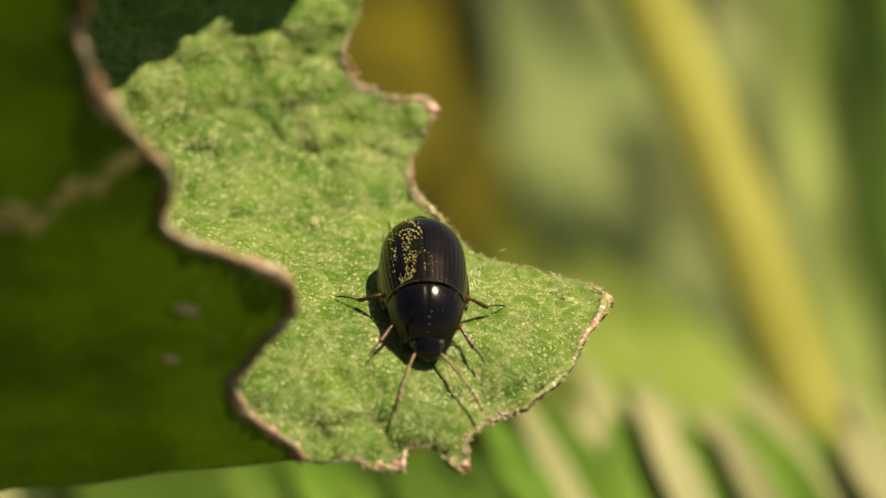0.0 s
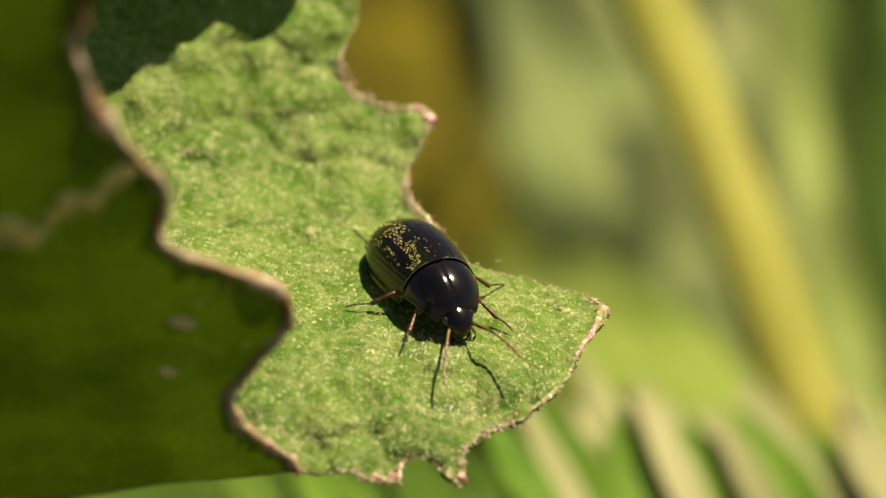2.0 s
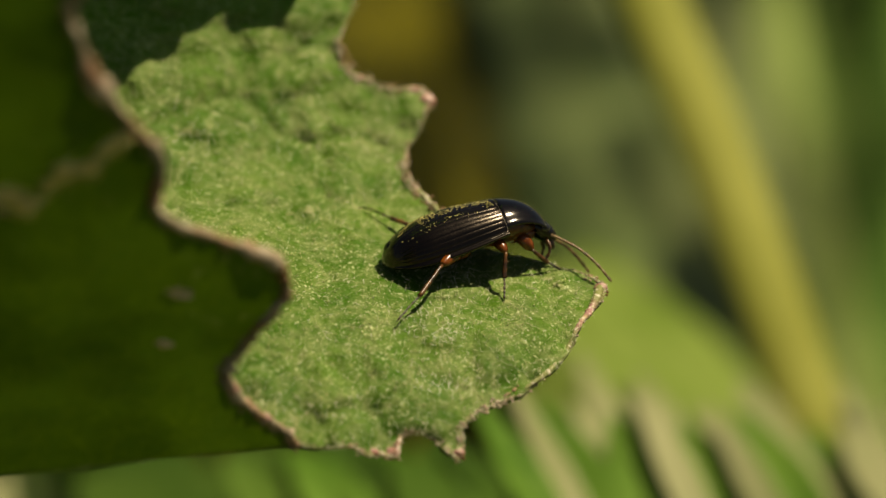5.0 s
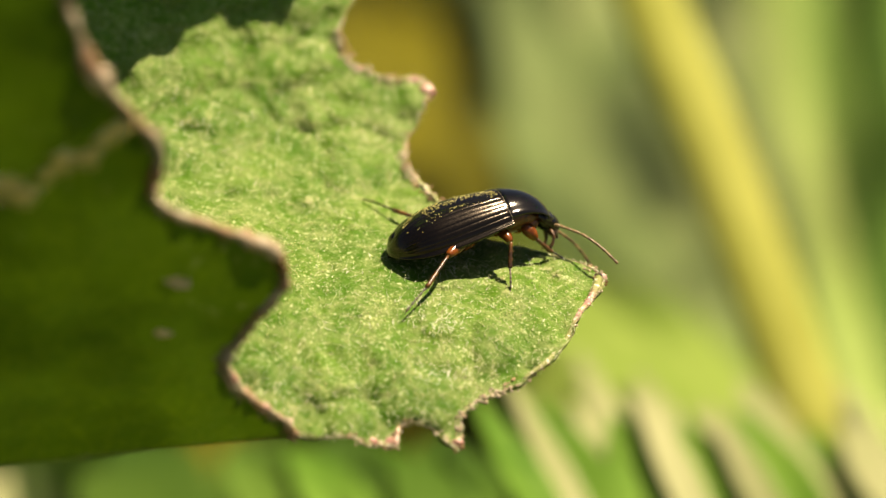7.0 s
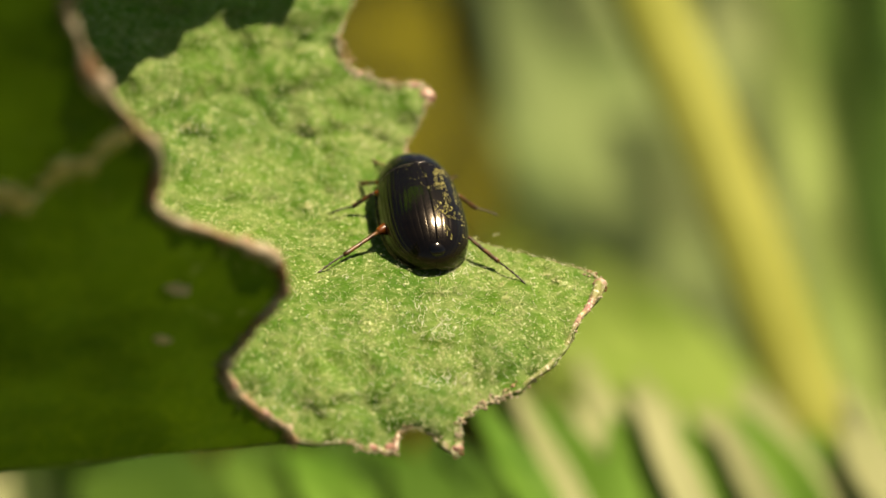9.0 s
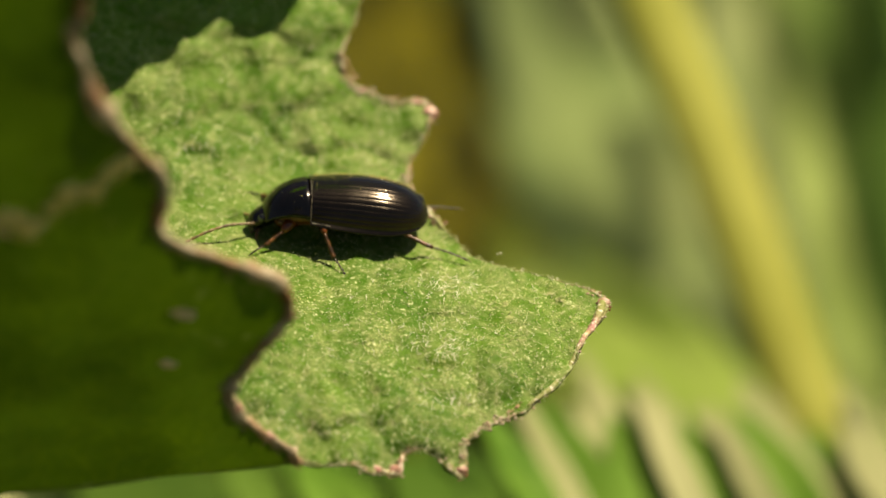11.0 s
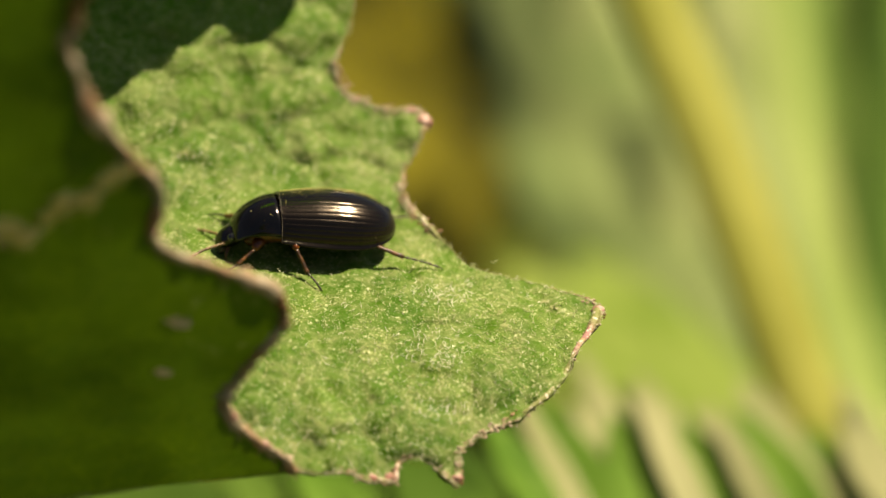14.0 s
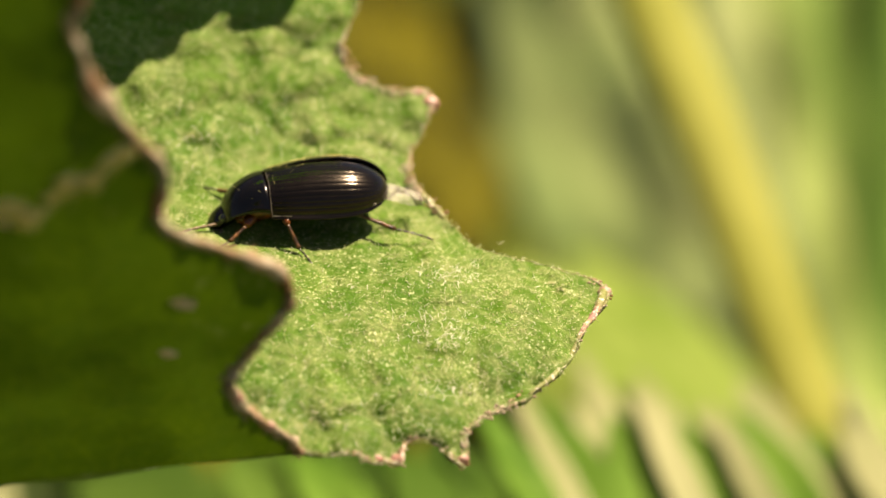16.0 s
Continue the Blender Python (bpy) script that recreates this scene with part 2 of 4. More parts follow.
def lump(centre, size, seed=0.0, rough=0.15, seg=10, ring=7):
    """An uneven rounded body."""
    verts, faces = [], []
    c, s = Vector(centre), Vector(size)
    for i in range(ring + 1):
        th = math.pi * i / ring
        for k in range(seg):
            ph = 2 * math.pi * k / seg
            d = Vector((math.sin(th) * math.cos(ph), math.sin(th) * math.sin(ph), math.cos(th)))
            d = d * (1 + rough * noise.noise(d * 1.7 + Vector((seed, seed, 0))))
            verts.append(c + Vector((d.x * s.x, d.y * s.y, d.z * s.z)))
    for i in range(ring):
        for k in range(seg):
            q = (k + 1) % seg
            faces.append((i * seg + k, (i + 1) * seg + k, (i + 1) * seg + q, i * seg + q))
    return verts, faces


def joined(*pieces):
    verts, faces = [], []
    for v, f in pieces:
        base = len(verts)
        verts += list(v)
        faces += [tuple(i + base for i in face) for face in f]
    return verts, faces


def slivers(roots, ways, lengths, width):
    """Fine hairs: three-sided spikes."""
    verts, faces = [], []
    for p, w, ln in zip(roots, ways, lengths):
        a = w.orthogonal().normalized() * width
        b = w.cross(a).normalized() * width
        i = len(verts)
        verts += [p + a, p - 0.5 * a + 0.86 * b, p - 0.5 * a - 0.86 * b, p + w * ln]
        faces += [(i, i + 1, i + 3), (i + 1, i + 2, i + 3), (i + 2, i, i + 3)]
    return verts, faces


# ---- ground ----
ground = bpy.data.meshes.new("ground")
gv, gf = [], []
rings = [0.0, 0.3, 0.6, 1.0, 1.6, 2.5, 4, 8, 20, 80, 400, 2500]
for i, r in enumerate(rings):
    for k in range(48):
        a = 2 * math.pi * k / 48
        p = Vector((r * math.cos(a), r * math.sin(a), 0))
        p.z = 0.02 * noise.noise(p * 2.1) if 0 < r < 20 else 0.0
        gv.append(p)
for i in range(len(rings) - 1):
    for k in range(48):
        q = (k + 1) % 48
        gf.append((i * 48 + k, (i + 1) * 48 + k, (i + 1) * 48 + q, i * 48 + q) if i else (k, 48 + k, 48 + q))
ground.from_pydata(gv, [], gf)
ground.materials.append(SOIL)
tagged(new("ground", ground), "earthy meadow floor with moss and litter", "ground", kind="structure")

# ---- the folded leaf ----
REST = STAGE.copy()


def blade_z(x, y):
    """Height of the sunlit half towards the lens, at a place across the sight."""
    return -0.2 * (x - 2.856) - 0.4 * (y + 0.96) - 4.55 * math.tanh((y + 0.96) / 3.5)


def blade_slope(y):
    return 0.4 + 1.3 / math.cosh((y + 0.96) / 3.5) ** 2


def pucker(p):
    """Quilted relief between the veins."""
    q = Vector((p.x * 0.42, p.y * 0.42, 3.1)) + noise.noise_vector(Vector((p.x, p.y, 0)) * 0.5) * 0.35
    d = noise.voronoi(q)[0]
    e = noise.voronoi(q * 2.6 + noise.noise_vector(q * 3) * 0.3)[0]
    m = min(d[1] - d[0], 0.5) * 2
    return (0.40 * m * m * (3 - 2 * m) + 0.05 * min(e[1] - e[0], 0.4) + 0.13 * noise.noise(Vector((p.x, p.y, 7)) * 0.8)
            + 0.03 * noise.noise(Vector((p.x, p.y, 1)) * 2.6) - 0.3)


VEINS = [[(p.x - 784) * STEP + (441 - p.y) * STEP * 1j for p in spline(line, 10)] for line in (
    [(180, 420), (330, 395), (480, 385), (560, 412), (620, 395), (720, 350)],
    [(480, 385), (545, 420), (560, 470), (600, 520)],
    [(260, 600), (480, 560), (700, 565), (880, 540), (1060, 532)],
    [(240, 250), (400, 190), (470, 215), (495, 250), (560, 268), (640, 262), (730, 290)],
    [(470, 215), (520, 120), (600, 60)],
    [(560, 268), (590, 320), (580, 380)])]


def valley(x, y):
    """How near a vein runs: 1 on it, 0 away from it."""
    p = x + 1j * y
    d = min(min(abs(q - p) for q in line) for line in VEINS)
    return math.exp(-(d / 0.20) ** 2)


def on_blade(u, v, relief=True):
    x, y = (u - 784) * STEP, (441 - v) * STEP
    p = at(u, v, blade_z(x, y))
    if relief:
        p.z += pucker(Vector((x, y, 0))) - 0.26 * valley(x, y)
    return p


def fold_v(u):
    return 868 - 0.103 * (u + 20)


def on_flap(u, v, relief=True):
    """The near half, folded up towards the lens from the crease."""
    h = max(fold_v(u) - v, 0) * STEP
    x, y = (u - 784) * STEP, (441 - fold_v(u)) * STEP
    z = blade_z(x, y) + 0.62 * h + 3.0 * (1 - math.exp(-h / 8.0)) + 0.12 * math.sin(h * 0.55) * min(1, h / 4)
    p = at(u, v, z)
    if relief:
        q = Vector((u * STEP, v * STEP, 20))
        p.z += (0.16 * noise.noise(q * 0.2) + 0.12 * pucker(q * 0.8)) * min(1, h / 2)
    return p


def rough_edge(line, amount, rate):
    """Crinkles a margin in the layout plane."""
    for i, p in enumerate(line):
        q = Vector((p.x, p.y, 0)) * rate
        line[i] = p + Vector((noise.noise(q), noise.noise(q + Vector((9, 3, 5))), 0)) * amount
    return line


# Teeth and notches of the sunlit half's margin, from the top round the tip to the crease.
BLADE_EDGE = rough_edge(spline([(655, -130), (640, 0), (628, 42), (608, 90), (614, 125), (652, 158), (700, 176), (742, 172), (767, 192),
                                (758, 228), (732, 280), (722, 315), (748, 358), (778, 386), (832, 442), (884, 463), (950, 480), (1015, 497), (1056, 512),
                                (1079, 530), (1069, 557), (1036, 598), (1018, 640), (980, 684), (930, 720), (872, 746), (834, 768), (827, 792), (824, 836),
                                (808, 828), (764, 792), (738, 788), (714, 806), (708, 832), (668, 828), (620, 812), (575, 815), (540, 810)], 6), 5.0, 0.045)
# The near half's margin, from the top to the crease.
FLAP_EDGE = rough_edge(spline([(168, -130), (165, -60), (150, 0), (136, 55), (160, 118), (178, 172), (232, 236), (300, 312), (284, 372), (300, 412),
                               (400, 452), (480, 482), (519, 518), (506, 562), (462, 616), (424, 660), (413, 690), (438, 734), (492, 772), (540, 810)], 6), 5.0, 0.04)


def sheet(edge, closing, place, pitch):
    """A leaf half: its margin filled with a fine net and laid on its curved surface."""
    ring = [Vector((p.x, p.y)) for p in edge] + [Vector(p) for p in closing]
    n = len(ring)
    pts = list(ring)
    lo_x, hi_x = min(p.x for p in ring), max(p.x for p in ring)
    lo_y, hi_y = min(p.y for p in ring), max(p.y for p in ring)
    rnd = random.Random(4)
    y, odd = lo_y + pitch, 0
    while y < hi_y:
        x = lo_x + pitch * (1 + 0.5 * (odd % 2))
        while x < hi_x:
            pts.append(Vector((x + rnd.uniform(-2, 2), y + rnd.uniform(-2, 2))))
            x += pitch
        y, odd = y + pitch * 0.87, odd + 1
    flat, _, faces, *_ = geometry.delaunay_2d_cdt(pts, [(i, (i + 1) % n) for i in range(n)], [], 1, 1e-4)
    used = sorted({i for f in faces for i in f})
    where = {j: i for i, j in enumerate(used)}
    return [place(flat[j].x, flat[j].y) for j in used], [tuple(where[i] for i in f)[::-1] for f in faces]


leaf = thing("folded_leaf", REST, "downy green toothed leaf folded upward with reddish brown margin", "leaf")
CREASE = [(u, fold_v(u)) for u in (430, 300, 160, 20, -100)]
bv, bf = sheet(BLADE_EDGE, CREASE + [(-100, -130)], on_blade, 11)
blade = thicken(part("leaf_blade", bv, bf, LEAF, leaf, "sunlit downy half of the leaf"), 0.25)
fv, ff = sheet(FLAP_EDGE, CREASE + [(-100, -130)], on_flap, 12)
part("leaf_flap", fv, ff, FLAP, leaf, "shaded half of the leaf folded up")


CRUSTED = ((612, 110, 34), (660, 160, 36), (745, 182, 26), (762, 205, 24), (728, 310, 30), (750, 362, 30), (778, 388, 16), (840, 765, 22), (890, 738, 34), (960, 698, 22),
           (690, 815, 44), (640, 818, 24), (815, 815, 34), (1066, 535, 34), (1046, 590, 24))


def crusted(u, v):
    """How thick the dry crust is on the margin, 0 to 1."""
    return min(1.0, 0.16 + max(math.exp(-((u - a) ** 2 + (v - b) ** 2) / (r * r)) for a, b, r in CRUSTED))


def edge_tube(edge, place, size, seed, weigh=None):
    line = [place(p.x, p.y) for p in edge]
    last = len(edge) - 1
    def r(t, g):
        return (weigh(*edge[round(t * last)][:2]) if weigh else 1.0) * size * (0.22 + 1.3 * abs(noise.noise(Vector((t * 95, seed, g * 0.5)))) + 2.4 * max(0, noise.noise(Vector((t * 13, seed, 3)))) * (0.5 + abs(noise.noise(Vector((t * 120, seed, g))))))
    return tube(line, r, 7)


part("blade_margin", *edge_tube(BLADE_EDGE, on_blade, 0.105, 1.0, crusted), MARGIN, leaf, "brown and pink crinkled margin")
part("flap_margin", *edge_tube(FLAP_EDGE, on_flap, 0.34, 8.0), FRINGE, leaf, "pale pink woolly margin with red brown stretches")

for u, v, w in ((764, 196, 0.40), (1072, 531, 0.28), (822, 826, 0.26), (704, 826, 0.30), (740, 176, 0.24), (646, 156, 0.18), (670, 824, 0.22)):
    p = on_blade(u, v)
    part("tooth_tip", *lump(p, (w, w * 0.8, w * 0.45), u, 0.5, 14, 9), TOOTH, leaf, "pinkish hardened tooth tip")
for u, v, w in ((422, 712, 0.30), (480, 764, 0.26), (290, 385, 0.2)):
    p = on_flap(u, v)
    part("tooth_tip", *lump(p, (w, w * 0.8, w * 0.45), u, 0.5, 14, 9), TOOTH, leaf, "pinkish hardened tooth tip")
# The margin rolls over from the tip down one side.
rolled = [on_blade(u, v) + Vector((-0.05, 0.02, -0.06)) for u, v in ((1074, 526), (1068, 548), (1056, 572), (1034, 600), (1016, 640), (985, 678), (940, 712))]
part("rolled_edge", *tube(spline(rolled, 8), lambda t, g: 0.15 * (1 - t) ** 0.5 * (0.75 + 0.35 * math.sin(t * 9)) + 0.05, 10), MARGIN, leaf, "tan rolled margin at the tip")
rnd = random.Random(3)
crumbs = []
for edge, place in ((BLADE_EDGE, on_blade), (FLAP_EDGE, on_flap)):
    for e in edge:
        for _ in range(int(3.4 * crusted(e.x, e.y)) if place is on_blade else 2):
            r = rnd.uniform(0.025, 0.075)
            q = place(e.x + rnd.gauss(0, 4), e.y + rnd.gauss(0, 4))
            crumbs.append(lump(q + Vector((0, 0, 0.02)), (r * 1.3, r, r), r * 90, 0.4, 6, 4))
for u0, v0, u1, v1 in ((606, 96, 640, 150), (640, 150, 712, 178), (722, 300, 740, 350), (740, 350, 790, 396), (850, 752, 930, 718)):
    for _ in range(34):
        s = rnd.random()
        r = rnd.uniform(0.03, 0.085)
        q = on_blade(u0 + (u1 - u0) * s + rnd.gauss(-3, 6), v0 + (v1 - v0) * s + rnd.gauss(0, 6))
        crumbs.append(lump(q + Vector((0, 0, 0.04)), (r * 1.3, r, r), r * 70, 0.5, 6, 4))
part("margin_crust", *joined(*crumbs), FRINGE, leaf, "crumbly brown crust on the margin", kind="stuff")

# Felt line and two pale scars on the shaded half.
rnd = random.Random(17)
wool = []
for p in spline([(-40, 398), (12, 374), (52, 388), (100, 360), (128, 322), (180, 312), (222, 268)], 2):
    u, v, spread = p.x + rnd.gauss(0, 6), p.y + rnd.gauss(0, 8), rnd.uniform(3, 8)
    for _ in range(int(14 * spread)):
        wool.append((on_flap(u + rnd.gauss(0, spread), v + rnd.gauss(0, spread * 0.7)) + Vector((0, 0, 0.04)), Vector((rnd.gauss(0, 1), rnd.gauss(0, 1), 0.12)).normalized()))
part("felt_line", *slivers([w[0] for w in wool], [w[1] for w in wool], [rnd.uniform(0.3, 0.8) for _ in wool], 0.055), BACKLIT_FELT, leaf, "pale woolly line", kind="stuff")
for u, v, w in ((326, 546, 0.60), (300, 634, 0.42), (8, 402, 0.35)):
    flecks = [lump(on_flap(u + dx * w * 30, v + dy * w * 30) + Vector((0, 0, 0.02)), (w * size, w * size * 0.55, 0.05), u + dx, 0.8, 10, 5)
              for dx, dy, size in ((-0.5, -0.25, 0.6), (0.3, 0.15, 0.75), (0.8, 0.4, 0.35))]
    part("scar", *joined(*flecks), SCAR, leaf, "pale dry scar")

# Down: fine hairs on the sunlit half and along the margins.
rnd = random.Random(11)
roots, ways, longs = [], [], []
while len(roots) < 14000:
    i = rnd.randrange(len(bv))
    p = bv[i] + Vector((rnd.uniform(-0.14, 0.14), rnd.uniform(-0.14, 0.14), 0))
    thick = noise.noise(Vector((p.x, p.y, 2)) * 0.55) + 0.25 * (1 if p.y < 0 else 0) - max(0, min(0.5, (p.y - 1.2 * p.x - 15) * 0.15))
    if rnd.random() < 0.45 + thick:
        roots.append(p + Vector((0, 0, 0.02)))
        ways.append(Vector((rnd.gauss(0.2, 0.6), rnd.gauss(0.2, 0.6), rnd.uniform(0.2, 0.9))).normalized())
        longs.append(rnd.uniform(0.06, 0.18))
for _ in range(7000):
    p = bv[rnd.randrange(len(bv))] + Vector((rnd.uniform(-0.14, 0.14), rnd.uniform(-0.14, 0.14), 0.03))
    if noise.noise(Vector((p.x, p.y, 6)) * 0.4) > -0.25:
        roots.append(p)
        ways.append(Vector((rnd.gauss(0, 1), rnd.gauss(0, 1), -1.2 * 0.5 + 0.3 * rnd.random())).normalized())
        longs.append(rnd.uniform(0.07, 0.20))
part("down", *slivers(roots, ways, longs, 0.013), HAIR, leaf, "short pale hairs", kind="stuff")
roots, ways, longs = [], [], []
for edge, place in ((BLADE_EDGE, on_blade), (FLAP_EDGE, on_flap)):
    for i in range(len(edge) - 1):
        out = Vector((edge[i + 1].y - edge[i].y, edge[i + 1].x - edge[i].x, 0)).normalized()
        for _ in range(3):
            e = edge[i].lerp(edge[i + 1], rnd.random())
            roots.append(place(e.x, e.y) + Vector((rnd.uniform(-0.1, 0.1), rnd.uniform(-0.1, 0.1), 0.1)))
            ways.append((out * rnd.uniform(-0.2, 1.0) + Vector((rnd.gauss(0, 0.6), rnd.gauss(0, 0.6), rnd.gauss(0.3, 0.5)))).normalized())
            longs.append(rnd.uniform(0.08, 0.26))
part("margin_hairs", *slivers(roots, ways, longs, 0.012), HAIR, leaf, "pale hairs on the margin", kind="stuff")
roots, ways, longs = [], [], []
for i in range(len(FLAP_EDGE) - 1):
    out = Vector((FLAP_EDGE[i + 1].y - FLAP_EDGE[i].y, FLAP_EDGE[i + 1].x - FLAP_EDGE[i].x, 0)).normalized()
    for _ in range(22 if noise.noise(Vector((i * 0.11, 2, 0))) > -0.15 else 5):
        e = FLAP_EDGE[i].lerp(FLAP_EDGE[i + 1], rnd.random())
        roots.append(on_flap(e.x + rnd.gauss(-5, 5), e.y + rnd.gauss(3, 5)) + Vector((0, 0, rnd.uniform(-0.1, 0.25))))
        ways.append((out * rnd.uniform(-0.6, 0.9) + Vector((rnd.gauss(0, 0.7), rnd.gauss(0, 0.7), rnd.gauss(0.1, 0.5)))).normalized())
        longs.append(rnd.uniform(0.15, 0.5))
part("margin_wool", *slivers(roots, ways, longs, 0.022), FRINGE, leaf, "pale woolly hairs on the folded margin", kind="stuff")
# White curls of wool lying on the sunlit half.
rnd = random.Random(41)
curls = []
for u0, v0, su, sv, count in ((800, 500, 24, 10, 80), (760, 590, 34, 16, 44), (800, 612, 20, 12, 40), (790, 705, 26, 10, 40), (830, 580, 14, 16, 16), (700, 500, 60, 30, 12),
                              (560, 760, 70, 20, 26), (900, 560, 70, 40, 16), (650, 640, 90, 60, 24), (340, 250, 30, 40, 22), (470, 245, 26, 18, 8)):
    for _ in range(count):
        u, v, turn = u0 + rnd.gauss(0, su), v0 + rnd.gauss(0, sv), rnd.uniform(0, 6.28)
        reach, curve = rnd.uniform(5, 13), rnd.uniform(-1.6, 1.6)
        line = []
        for i in range(6):
            line.append(on_blade(u, v) + Vector((0, 0.02, 0.06)))
            u, v = u + reach * 0.2 * math.cos(turn), v + reach * 0.2 * math.sin(turn)
            turn += curve * 0.4
        curls.append(tube(line, rnd.uniform(0.004, 0.008), 4, False))
part("wool", *joined(*curls), WOOL, leaf, "white curls of wool", kind="stuff")
# Glossy beads added among the down to give the hairs' glints.
rnd = random.Random(29)
beads = []
while len(beads) < 6000:
    p = bv[rnd.randrange(len(bv))] + Vector((rnd.uniform(-0.14, 0.14), rnd.uniform(-0.14, 0.14), 0))
    if rnd.random() < 0.5 + 1.2 * noise.noise(Vector((p.x, p.y, 9)) * 0.45):
        r = rnd.uniform(0.014, 0.034)
        beads.append(lump(p + Vector((0, 0, 0.7 * r)), (r, r * rnd.uniform(0.8, 1.5), r), len(beads), 0.2, 6, 4))
part("gland_dew", *joined(*beads), GLINT_BEAD, leaf, "glistening pale glands", kind="stuff")
stalk = [at(-60, 866, 17), at(-300, 930, 22), at(-700, 1300, 20), at(-1000, 2400, 0), *down_to_ground(at(-1000, 2400, 0), (-20, 0, 0))]
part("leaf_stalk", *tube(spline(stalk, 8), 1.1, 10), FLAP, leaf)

# ---- the beetle: x ahead, y to its left, z up from the leaf ----
beetle = thing("beetle", REST, "black bronze ground beetle with orange brown legs and yellow pollen", "beetle")


def half_width(s):
    """Half width of the closed wing cases, from their base (0) to their end (1)."""
    if s < 0.38:
        return 1.86 - 0.18 * ((0.38 - s) / 0.38) ** 2
    return 1.86 * max(0.0, 1 - ((s - 0.38) / 0.62) ** 3.0) ** 0.52


def crown(s):
    """Height of the wing cases over their side edge."""
    return 1.62 * max(0.0, 1 - max(0, (s - 0.22) / 0.78) ** 3.0) ** 0.55 * (0.93 + 0.07 * min(1, s / 0.3))


def case_point(s, k):
    f = math.radians(98 + 22 * s) * k
    h, w = crown(s), half_width(s)
    groove = 0.0
    if 0.015 < s < 0.985 and k < 10.5 / 11:
        groove = 0.016 * (0.35 + 0.65 * k) * (abs(math.sin(math.pi * 11 * k)) ** 0.35 - 1) * min(1, 9 * (1 - s), 30 * s)
    rim = 0.07 * math.exp(-((k - 0.965) / 0.035) ** 2)
    r = 1 + groove + rim
    return Vector((1.10 - 5.03 * s, w * math.sin(f) ** 0.92 * r, 0.80 + h * math.cos(f) * r + 0.12 * s))


def bowed(p):
    """The fore body slopes down towards the head."""
    bend = 0.30
    d = max(0.0, p[0] - 1.0)
    if d == 0:
        return Vector(p)
    g, rise = bend * d, p[2] - 1.2
    return Vector((1.0 + math.sin(g) / bend + rise * math.sin(g), p[1], 1.2 - (1 - math.cos(g)) / bend + rise * math.cos(g)))


def bowed_part(name, shape, *rest):
    return part(name, [bowed(v) for v in shape[0]], shape[1], *rest)


def wing_case(side):
    pivot = Vector((0.85, 0.75 * side, 1.85))
    rows, cols = 48, 132
    verts = [case_point(0.5 - 0.5 * math.cos(math.pi * i / rows), j / cols) for i in range(rows + 1) for j in range(cols + 1)]
    verts = [Vector((p.x, p.y * side + 0.008 * side, p.z)) - pivot for p in verts]
    faces = []
    for i in range(rows):
        for j in range(cols):
            a = i * (cols + 1) + j
            q = (a, a + 1, a + cols + 2, a + cols + 1)
            faces.append(q if side > 0 else q[::-1])
    ob = part("wing_case", verts, faces, ELYTRA, beetle, "black bronze grooved wing case")
    ob.location = pivot * MM
    return thicken(ob, 0.07, -1.0), pivot


case_left, pivot_left = wing_case(1)
case_right, pivot_right = wing_case(-1)

# Pollen dust on the right wing case.
rnd = random.Random(5)
grains = []
while len(grains) < 430:
    s, k = rnd.uniform(0.03, 0.85), abs(rnd.gauss(0.20, 0.13))
    if k < 0.75 and noise.noise(Vector((s * 6, k * 8, 1))) > -0.08 + 0.5 * max(0, s - 0.5) and noise.noise(Vector((s * 26, k * 30, 4))) > -0.12:
        p = case_point(s, k)
        r = rnd.uniform(0.006, 0.021)
        grains.append(lump(Vector((p.x, -p.y, p.z + 0.015)) - pivot_right, (r * rnd.uniform(0.8, 2.2), r * rnd.uniform(0.8, 1.8), r), s * 90, 0.8, 5, 3))
part("pollen", *joined(*grains), POLLEN, case_right, "yellow pollen grains", kind="stuff")
few = []
for _ in range(16):
    s, k = rnd.uniform(0.02, 0.6) ** 1.4, rnd.uniform(0.02, 0.5) ** 1.5
    p = case_point(s, k)
    few.append(lump(Vector((p.x, p.y, p.z + 0.01)) - pivot_left, (0.018, 0.012, 0.012), s * 90, 0.3, 5, 3))
part("pollen", *joined(*few), POLLEN, case_left, "yellow pollen grains", kind="stuff")


def shield_point(s, k):
    """The neck shield: s from base to front, k across."""
    w = 1.66 - 0.20 * s - 0.50 * s ** 2.4
    h = 1.50 - 0.30 * s - 0.52 * s ** 2.0
    f = math.radians(88 - 16 * s) * k
    rim = 1 + 0.035 * math.exp(-((abs(k) - 0.93) / 0.05) ** 2) - 0.03 * math.exp(-(k / 0.02) ** 2)
    corner = 0.10 * math.sin(s * math.pi) - 0.16 * (k * k) * (1 - s) + 0.22 * k * k * s ** 3
    return Vector((1.11 + 1.84 * s + corner, w * math.sin(f) * rim, 0.80 + h * math.cos(f) * rim))


sv, sf, R1, C1 = [], [], 24, 48
for i in range(R1 + 1):
    for j in range(C1 + 1):
        s, k = i / R1, -1 + 2 * j / C1
        p = shield_point(s, k)
        pull = 0.93 if i in (0, R1) else 1.0
        sv.append(Vector((p.x, p.y * pull, 0.8 + (p.z - 0.8) * pull)))
for i in range(R1):
    for j in range(C1):
        a = i * (C1 + 1) + j
        sf.append((a, a + 1, a + C1 + 2, a + C1 + 1))
thicken(bowed_part("neck_shield", (sv, sf), BLACK, beetle, "glossy black neck shield"), 0.08, 1.0)

